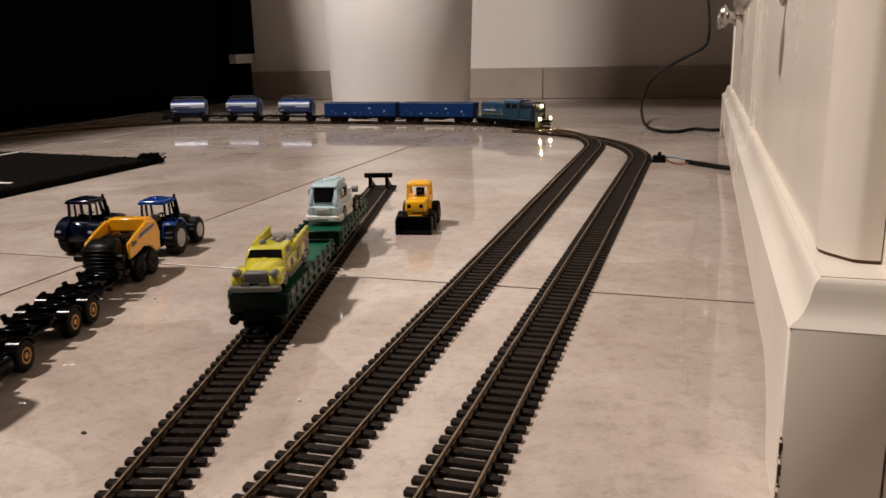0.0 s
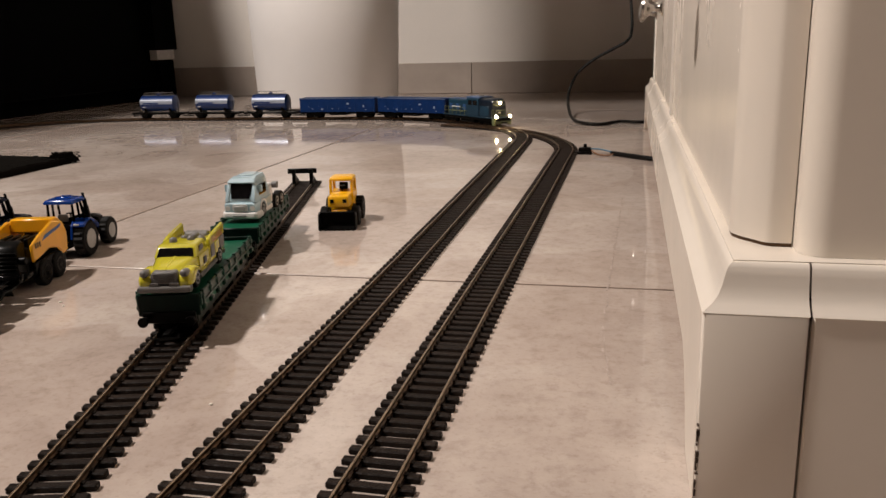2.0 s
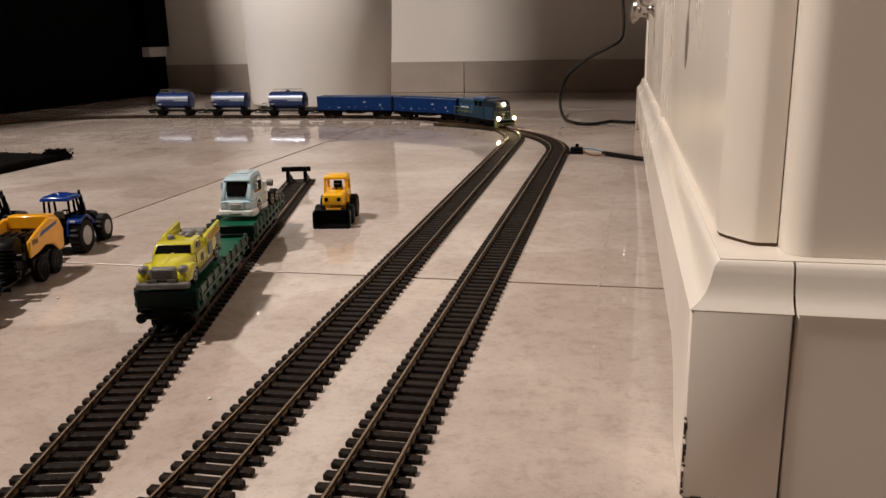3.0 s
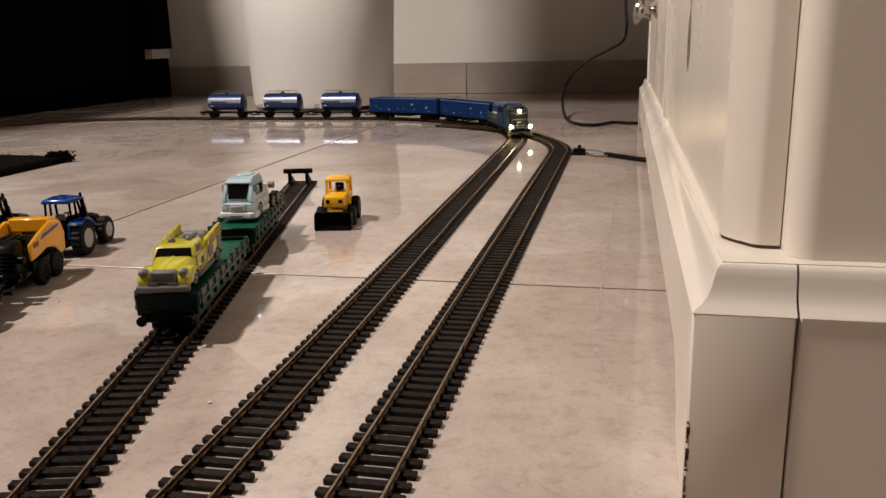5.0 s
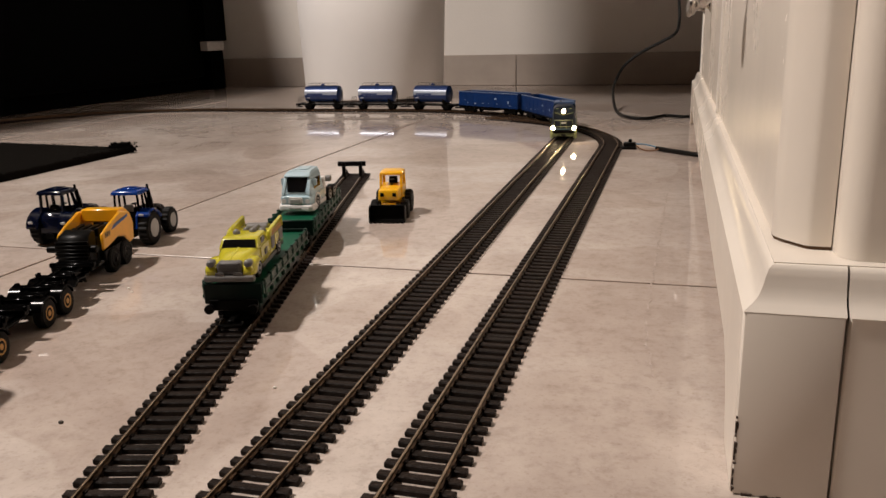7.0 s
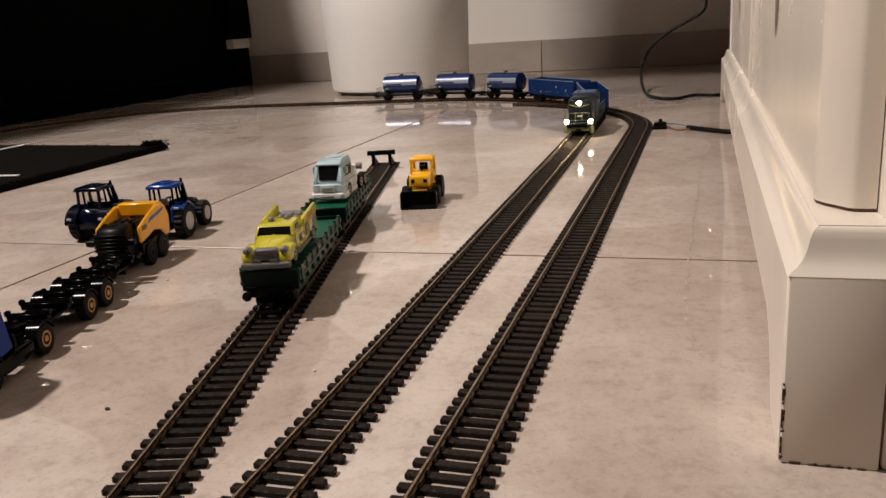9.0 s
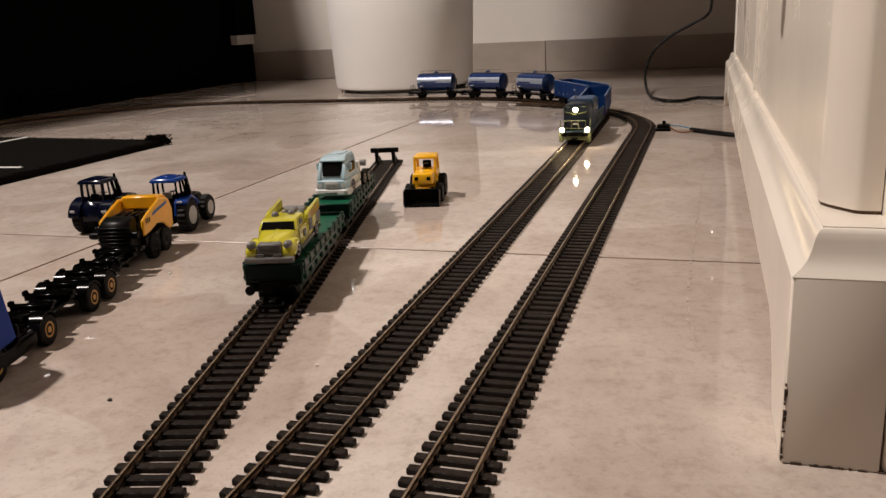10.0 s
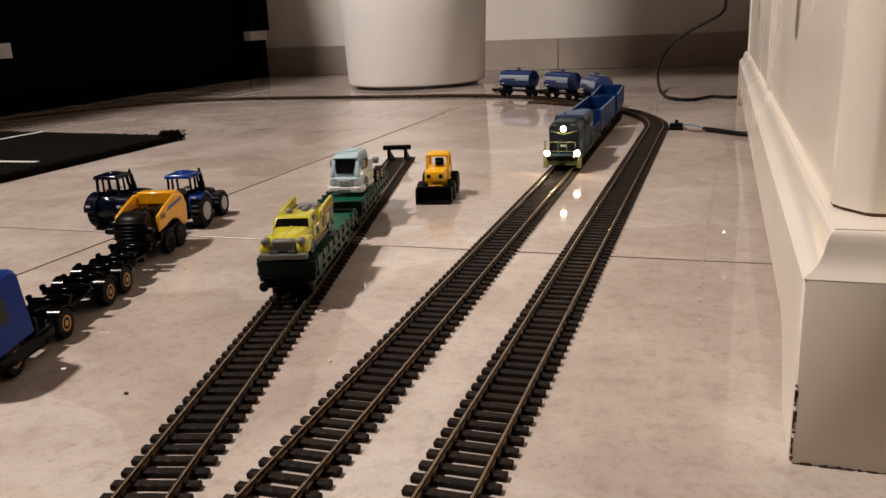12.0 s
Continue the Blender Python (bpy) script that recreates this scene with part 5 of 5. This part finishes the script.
def tanker():
    ob = thing("tank_wagon", pose(0, 0, 0), "blue model tank wagon with a silver band along its barrel", "railway wagon", "train")
    half = 0.049
    part("underframe", box(B(), -0.0110, 0.0110, -half, half, 0.0128, 0.0158, 0.0004), BLACKPL, ob)
    R, zc = 0.0153, 0.0340
    n = 40
    L = 0.0340

    bm = lathe(B(), [(-L - 0.0026, 0.004), (-L - 0.0012, R * 0.80), (-L, R), (L, R), (L + 0.0012, R * 0.80), (L + 0.0026, 0.004)], "y", n, (0, 0, zc))
    part("barrel", bm, TANKBLUE, ob)
    for a0, a1 in ((60, 94), (266, 300)):
        bm = B()
        steps = 6
        for rr in (R + 0.00025,):
            rows = [[bm.verts.new((rr * math.sin(radians(a0 + (a1 - a0) * i / steps)), d, zc + rr * math.cos(radians(a0 + (a1 - a0) * i / steps)))) for i in range(steps + 1)] for d in (-L, L)]
            base = [[bm.verts.new(((rr - 0.0004) * math.sin(radians(a0 + (a1 - a0) * i / steps)), d, zc + (rr - 0.0004) * math.cos(radians(a0 + (a1 - a0) * i / steps)))) for i in range(steps + 1)] for d in (-L, L)]
        for i in range(steps):
            bm.faces.new((rows[0][i], rows[0][i + 1], rows[1][i + 1], rows[1][i]))
            for k in (0, 1):
                bm.faces.new((rows[k][i], rows[k][i + 1], base[k][i + 1], base[k][i]))
        for i in (0, steps):
            bm.faces.new((rows[0][i], rows[1][i], base[1][i], base[0][i]))
        bmesh.ops.recalc_face_normals(bm, faces=bm.faces[:])
        part("silver_band", bm, SILVER, ob, "silver band along the barrel")
    for sx in (-1, 1):
        part("marking", box(B(), sx * (R - 0.0004), sx * (R + 0.0004), -0.012 * sx - 0.016, -0.012 * sx + 0.016, zc - 0.0006, zc + 0.0018), TANKBLUE, ob, "blue printed lettering bar")
        part("marking", box(B(), sx * (R * 0.86), sx * (R * 0.86 + 0.0010), -0.030, -0.024, zc - 0.0072, zc - 0.0060), WHITEINK, ob, "small white printed marking")
    for y in (-0.026, 0.026):
        part("saddle", prism(B(), [(-0.0105, 0.0155), (0.0105, 0.0155), (0.0125, 0.0250), (-0.0125, 0.0250)], "y", y - 0.002, y + 0.002), BLACKPL, ob)
    part("dome", lathe(B(), [(zc + R - 0.0015, 0.0045), (zc + R + 0.0022, 0.0045), (zc + R + 0.0030, 0.0030), (zc + R + 0.0042, 0.0016)], "z", 18), TANKBLUE, ob)
    bm = box(B(), -0.0055, 0.0055, -0.030, 0.030, zc + R + 0.0003, zc + R + 0.0009)
    part("walkway", bm, GREYPL, ob)
    bm = B()
    for sx in (-1, 1):
        for y in (-0.028, -0.010, 0.010, 0.028):
            rod(bm, (sx * 0.0055, y, zc + R), (sx * 0.0055, y, zc + R + 0.0052), 0.00028, 5)
        rod(bm, (sx * 0.0055, -0.028, zc + R + 0.0052), (sx * 0.0055, 0.028, zc + R + 0.0052), 0.00028, 5)
    part("handrail", bm, GREYPL, ob)
    platform = part("platform", box(B(), -0.0120, 0.0120, -half - 0.0005, -half + 0.0055, 0.0156, 0.0166), BLACKPL, ob)
    bm = B()
    for x in (-0.0118, -0.004, 0.004, 0.0118):
        rod(bm, (x, -half, 0.016), (x, -half, 0.0280), 0.0004, 5)
    for z in (0.0220, 0.0280):
        rod(bm, (-0.0118, -half, z), (0.0118, -half, z), 0.0004, 5)
    part("railing", bm, BLACKPL, platform)
    bm = B()
    for x in (0.0085, 0.0115):
        rod(bm, (x, 0.043, 0.012), (x, 0.0435, 0.0400), 0.0004, 5)
    for k in range(6):
        rod(bm, (0.0085, 0.0432, 0.016 + k * 0.004), (0.0115, 0.0432, 0.016 + k * 0.004), 0.0003, 5)
    part("ladder", bm, BLACKPL, ob)
    for y in (-0.030, 0.030):
        ax = part("axle_guard", prism(B(), [(y - 0.008, 0.0128), (y - 0.004, 0.0070), (y + 0.004, 0.0070), (y + 0.008, 0.0128)], "x", -0.0118, -0.0104), BLACKPL, ob)
        part("axle_guard", prism(B(), [(y - 0.008, 0.0128), (y - 0.004, 0.0070), (y + 0.004, 0.0070), (y + 0.008, 0.0128)], "x", 0.0104, 0.0118), BLACKPL, ob)
        wheelset(ax, y, 0.0058)
    couplers(ob, half, half)
    return ob


def locomotive():
    """A hood diesel with the cab ahead; its front is +y."""
    ob = thing("locomotive", pose(0, 0, 0), "blue and teal model diesel locomotive with lit headlights", "locomotive", "train")
    half, rear = 0.0815, 0.0660
    part("frame", box(B(), -0.0160, 0.0160, -rear, half, 0.0120, 0.0160, 0.0004), BLACKPL, ob)
    part("walkway", box(B(), -0.0174, 0.0174, -rear, half, 0.0158, 0.0172, 0.0003), LOCOTEAL, ob)
    part("fuel_tank", box(B(), -0.0130, 0.0130, -0.020, 0.020, 0.0065, 0.0122, 0.0010), BLACKPL, ob)
    for sy in (-1, 1):
        bogie(ob, sy * 0.050, 0.029, 0.0062)
    hood = part("long_hood", hull(B(), [(-rear + 0.008, 0.0108, 0.0170, 0.0430, 0.0040), (0.002, 0.0108, 0.0170, 0.0430, 0.0040)], 6), LOCOTEAL, ob)
    part("hood_base", box(B(), -0.0112, 0.0112, -rear + 0.0075, 0.002, 0.0170, 0.0235, 0.0004), LOCOTEAL, ob)
    part("hood_roof", box(B(), -0.0080, 0.0080, -rear + 0.010, 0.001, 0.0425, 0.0439, 0.0005), LOCOROOF, ob)
    for i in range(6):
        y = -rear + 0.015 + i * 0.0100
        for sx in (-1, 1):
            part("louvre", box(B(), sx * 0.0106 - 0.0006, sx * 0.0106 + 0.0006, y - 0.0045, y + 0.0045, 0.0255, 0.0350, 0.0003), LOCOTEAL if i % 2 else LOCOBLUE, hood)
        part("roof_hatch", box(B(), -0.0050, 0.0050, y - 0.0042, y + 0.0042, 0.0437, 0.0445, 0.0003), LOCOROOF, hood)
    for sx in (-1, 1):
        part("stripe", box(B(), sx * 0.0112 - 0.0002, sx * 0.0112 + 0.0002, -rear + 0.009, 0.002, 0.0238, 0.0245), LIME, hood, "thin lime stripe")
        part("marking", box(B(), sx * 0.0111, sx * 0.0115, -0.048, -0.022, 0.0290, 0.0312), WHITEINK, hood, "small pale printed bar")
    # driver's cab between the hoods, under a domed roof
    cab = part("cab", hull(B(), [(0.002, 0.0152, 0.0170, 0.0478, 0.0050), (0.036, 0.0152, 0.0170, 0.0478, 0.0050)], 6), LOCOTEAL, ob)
    part("cab_roof", hull(B(), [(0.000, 0.0142, 0.0464, 0.0492, 0.0026), (0.038, 0.0142, 0.0464, 0.0492, 0.0026)], 5), LOCOROOF, ob)
    part("roof_horn", lathe(B(), [(0.024, 0.0006), (0.036, 0.0014)], "y", 10, (0.005, 0, 0.0503)), GREYPL, ob)
    for sx in (-1, 1):
        for y0, y1 in ((0.006, 0.017), (0.020, 0.032)):
            part("side_window", box(B(), sx * 0.0150 - 0.0005, sx * 0.0150 + 0.0005, y0, y1, 0.0350, 0.0432, 0.0002), GLASSDARK, cab, "dark cab window")
    # short hood with round shoulders and a rounded face
    nose = part("short_hood", hull(B(), [(0.035, 0.0146, 0.0170, 0.0472, 0.0074), (0.0660, 0.0146, 0.0170, 0.0468, 0.0074), (0.0705, 0.0142, 0.0170, 0.0460, 0.0074), (0.0725, 0.0132, 0.0170, 0.0446, 0.0070)], 8), LOCONIGHT, ob, "dark navy rounded nose")
    for sx in (-1, 1):
        part("nose_side", box(B(), sx * 0.0144 - 0.0006, sx * 0.0144 + 0.0006, 0.039, 0.064, 0.0180, 0.0350, 0.0003), LOCOTEAL, nose)
        part("nose_door", box(B(), sx * 0.0056 - 0.0042, sx * 0.0056 + 0.0042, 0.0720, 0.0730, 0.0185, 0.0290, 0.0004), LOCONIGHT, nose)
        part("marker_slit", box(B(), sx * 0.0088 - 0.0018, sx * 0.0088 + 0.0018, 0.0716, 0.0728, 0.0432, 0.0440, 0.0002), LIME, nose, "pale slit on the nose")
    part("aerial", rod(B(), (0.001, 0.068, 0.048), (0.0, 0.070, 0.060), 0.00025, 5), GREYPL, ob)
    part("nose_bar", box(B(), -0.0030, 0.0030, 0.0728, 0.0734, 0.0235, 0.0255, 0.0002), LIGHTGREY, nose, "small pale plate")
    part("chevron", prism(prism(B(), [(-0.0126, 0.0388), (-0.0126, 0.0380), (0, 0.0346), (0, 0.0356)], "y", 0.0718, 0.0732), [(0.0126, 0.0388), (0, 0.0356), (0, 0.0346), (0.0126, 0.0380)], "y", 0.0718, 0.0732), LIME, nose, "lime chevron line on the nose")
    # front platform, beams, lamps
    part("front_plate", box(B(), -0.0172, 0.0172, half - 0.002, half, 0.0075, 0.0172, 0.0005), LIME, ob, "lime front beam")
    for sx in (-1, 1):
        part("step_plate", box(B(), sx * 0.0155 - 0.0022, sx * 0.0155 + 0.0022, half - 0.006, half + 0.0004, 0.0050, 0.0165, 0.0005), LIME, ob, "lime step plate")
        case = part("lamp_case", lathe(B(), [(half - 0.004, 0.0030), (half + 0.001, 0.0034)], "y", 18, (sx * 0.0140, 0, 0.0192)), BLACKPL, ob)
        part("headlight", ball(B(), (sx * 0.0140, half + 0.0016, 0.0192), 0.0026, (1, 0.5, 1), 16, 10), LAMPGLOW, case, "bright lit headlight")
    case = part("lamp_case", lathe(B(), [(0.068, 0.0026), (0.0742, 0.0028)], "y", 18, (0, 0, 0.0404)), BLACKPL, ob)
    part("headlight", ball(B(), (0, 0.0748, 0.0404), 0.0025, (1, 0.5, 1), 16, 10), LAMPGLOW, case, "bright lit headlight")
    bm = B()
    for x in (-0.0120, -0.0040, 0.0040, 0.0120):
        rod(bm, (x, half - 0.001, 0.0170), (x, half - 0.001, 0.0290), 0.00034, 6)
    for z in (0.0205, 0.0290):
        rod(bm, (-0.0120, half - 0.001, z), (0.0120, half - 0.001, z), 0.00034, 6)
    part("front_railing", bm, LIME, ob, "pale lime front railing")
    for sx in (-1, 1):
        bm = B()
        ys = [half - 0.002, 0.0745]
        for y in ys:
            rod(bm, (sx * 0.0168, y, 0.0170), (sx * 0.0168, y, 0.0300), 0.00034, 6)
        rod(bm, (sx * 0.0168, ys[0], 0.0300), (sx * 0.0168, ys[-1], 0.0300), 0.00034, 6)
        rod(bm, (sx * 0.0168, ys[0], 0.0235), (sx * 0.0168, ys[-1], 0.0235), 0.00034, 6)
        part("side_railing", bm, LIME, ob, "pale lime side railing")
        bm = B()
        ys = [-rear + 0.004 + i * 0.0120 for i in range(6)]
        for y in ys:
            rod(bm, (sx * 0.0168, y, 0.0170), (sx * 0.0168, y, 0.0300), 0.00034, 6)
        rod(bm, (sx * 0.0168, ys[0], 0.0300), (sx * 0.0168, ys[-1], 0.0300), 0.00034, 6)
        rod(bm, (sx * 0.0168, ys[0], 0.0235), (sx * 0.0168, ys[-1], 0.0235), 0.00034, 6)
        part("side_railing", bm, LIME, ob, "pale lime side railing")
    couplers(ob, half, rear)
    return ob


LOCO = locomotive()
WAGONS = [gondola()]
WAGONS.append(copy_thing(WAGONS[0], pose(0, 0, 0)))
WAGONS.append(tanker())
WAGONS += [copy_thing(WAGONS[2], pose(0, 0, 0)) for _ in range(2)]
# each vehicle: its middle's distance behind the loco's front as the couplings run in and out, and half the distance between its pivots
SLACK = (0.0, 3.0, 9.5, 12.0)
TRAIN = [
    (LOCO, (0.0815, 0.0815, 0.0815, 0.0815), 0.050),
    (WAGONS[0], (0.236, 0.225, 0.235, 0.231), 0.050),
    (WAGONS[1], (0.394, 0.384, 0.408, 0.402), 0.050),
    (WAGONS[2], (0.535, 0.523, 0.552, 0.563), 0.030),
    (WAGONS[3], (0.6535, 0.6415, 0.6645, 0.683), 0.030),
    (WAGONS[4], (0.772, 0.760, 0.773, 0.794), 0.030),
]
# seconds, and the place of the loco's front along the main line
RUN = [(0.0, 1.613), (1.5, 1.541), (3.0, 1.470), (5.0, 1.362), (6.0, 1.312), (7.0, 1.267), (9.0, 1.152), (10.0, 1.085), (11.0, 1.002), (12.0, 0.916)]


# ---- crumbs on the floor, and glints painted as pale specks ----
rnd = random.Random(21)
# The pale pair near x -0.16 stands for glints of light by the baler.
for x, y, r, material in ((-0.1334, 0.3098, 0.0009, DARKCRUMB), (-0.052, 0.334, 0.0007, CRUMBGLINT), (-0.162, 0.49, 0.0008, CRUMBGLINT), (-0.158, 0.483, 0.0006, CRUMBGLINT), (0.052, 0.4235, 0.0006, CRUMBGLINT)):
    z = 0.0 if x != 0.052 else 0.0021
    ob = new("crumb", mesh_of("crumb", ball(B(), (0, 0, 0), r, (1.2, 1, 0.7), 8, 6), material))
    ob.location = (x, y, z + r * 0.66)
    tagged(ob, "tiny speck on the floor, a crumb except two painted glints by the baler" if z == 0 else "tiny pale crumb lying between the rails", "crumb", "crumbs")


# ---- the floor's tiles ----
tiles = {}
iu0, iu1 = math.floor((U0 + 0.415) / 0.6), math.ceil((U1 + 0.415) / 0.6)
iv0, iv1 = math.floor((V0 - 0.484) / 1.2), math.ceil((V1 - 0.484) / 1.2)
for i in range(iu0, iu1):
    for j in range(iv0, iv1):
        a, b = max(-0.415 + 0.6 * i, U0) + 0.0010, min(-0.415 + 0.6 * (i + 1), U1) - 0.0010
        c, d = max(0.484 + 1.2 * j, V0) + 0.0010, min(0.484 + 1.2 * (j + 1), V1) - 0.0010
        if b - a < 0.02 or d - c < 0.02:
            continue
        key = (round(b - a, 4), round(d - c, 4))
        if key not in tiles:
            tiles[key] = mesh_of("tile", box(B(), -key[0] / 2, key[0] / 2, -key[1] / 2, key[1] / 2, -0.0011, 0.0, 0.0008, seg=8), TILE, False)
            tiles[key].materials.append(TILE_EDGE)
            for face in tiles[key].polygons:
                if abs(face.normal.z) < 0.985:
                    face.material_index = 1
        tile = new("tile", tiles[key])
        tile.parent = floor
        tile.location = ((a + b) / 2, (c + d) / 2, 0)


# a faint vein wandering over two tiles
vein = [(0.0009, 0.781), (-0.0025, 0.6289), (-0.0038, 0.538), (-0.0051, 0.462), (-0.0064, 0.413), (-0.0045, 0.3836), (0.0001, 0.3461)]
bm = B()
for (u0, v0), (u1, v1) in zip(vein, vein[1:]):
    n = 10
    for k in range(n):
        if rnd.random() < 0.22:
            continue
        a, b = k / n, (k + 1) / n
        ends = []
        for w in (a, b):
            pu, pv = u0 + (u1 - u0) * w, v0 + (v1 - v0) * w
            pu += 0.0022 * noise.noise((pu * 90, pv * 90, 3))
            width = 0.0005 + 0.0004 * noise.noise((pv * 200, 0, 7))
            ends.append(((pu - width, pv), (pu + width, pv)))
        prism(bm, [ends[0][0], ends[0][1], ends[1][1], ends[1][0]], "z", 0.00005, 0.00022)
part("vein", bm, VEIN, floor, "faint darker vein across the tiles")


# ---- what moves ----
def glide(ts, ss, t):
    """The value at t, smoothly between the values ss at the times ts."""
    k = max(0, min(len(ts) - 2, sum(1 for q in ts if q <= t) - 1))
    slope = [(ss[min(i + 1, len(ss) - 1)] - ss[max(i - 1, 0)]) / (ts[min(i + 1, len(ts) - 1)] - ts[max(i - 1, 0)]) for i in range(len(ts))]
    h = ts[k + 1] - ts[k]
    w = (t - ts[k]) / h
    return (2 * w ** 3 - 3 * w ** 2 + 1) * ss[k] + (w ** 3 - 2 * w ** 2 + w) * h * slope[k] + (-2 * w ** 3 + 3 * w ** 2) * ss[k + 1] + (w ** 3 - w ** 2) * h * slope[k + 1]


def motions():
    for ob, behind, pivot in TRAIN:
        rows = []
        for i in range(25):
            t = i * 0.5
            s = glide([r[0] for r in RUN], [r[1] for r in RUN], t) + glide(SLACK, behind, t)
            ax, ay, _ = along(MAINLINE, s - pivot)
            cx, cy, _ = along(MAINLINE, s + pivot)
            turn = math.degrees(math.atan2(-(ax - cx), ay - cy))
            rows.append((t, pose((ax + cx) / 2, (ay + cy) / 2, 0, 0, 0, turn)))
        walk(ob, rows)


motions()
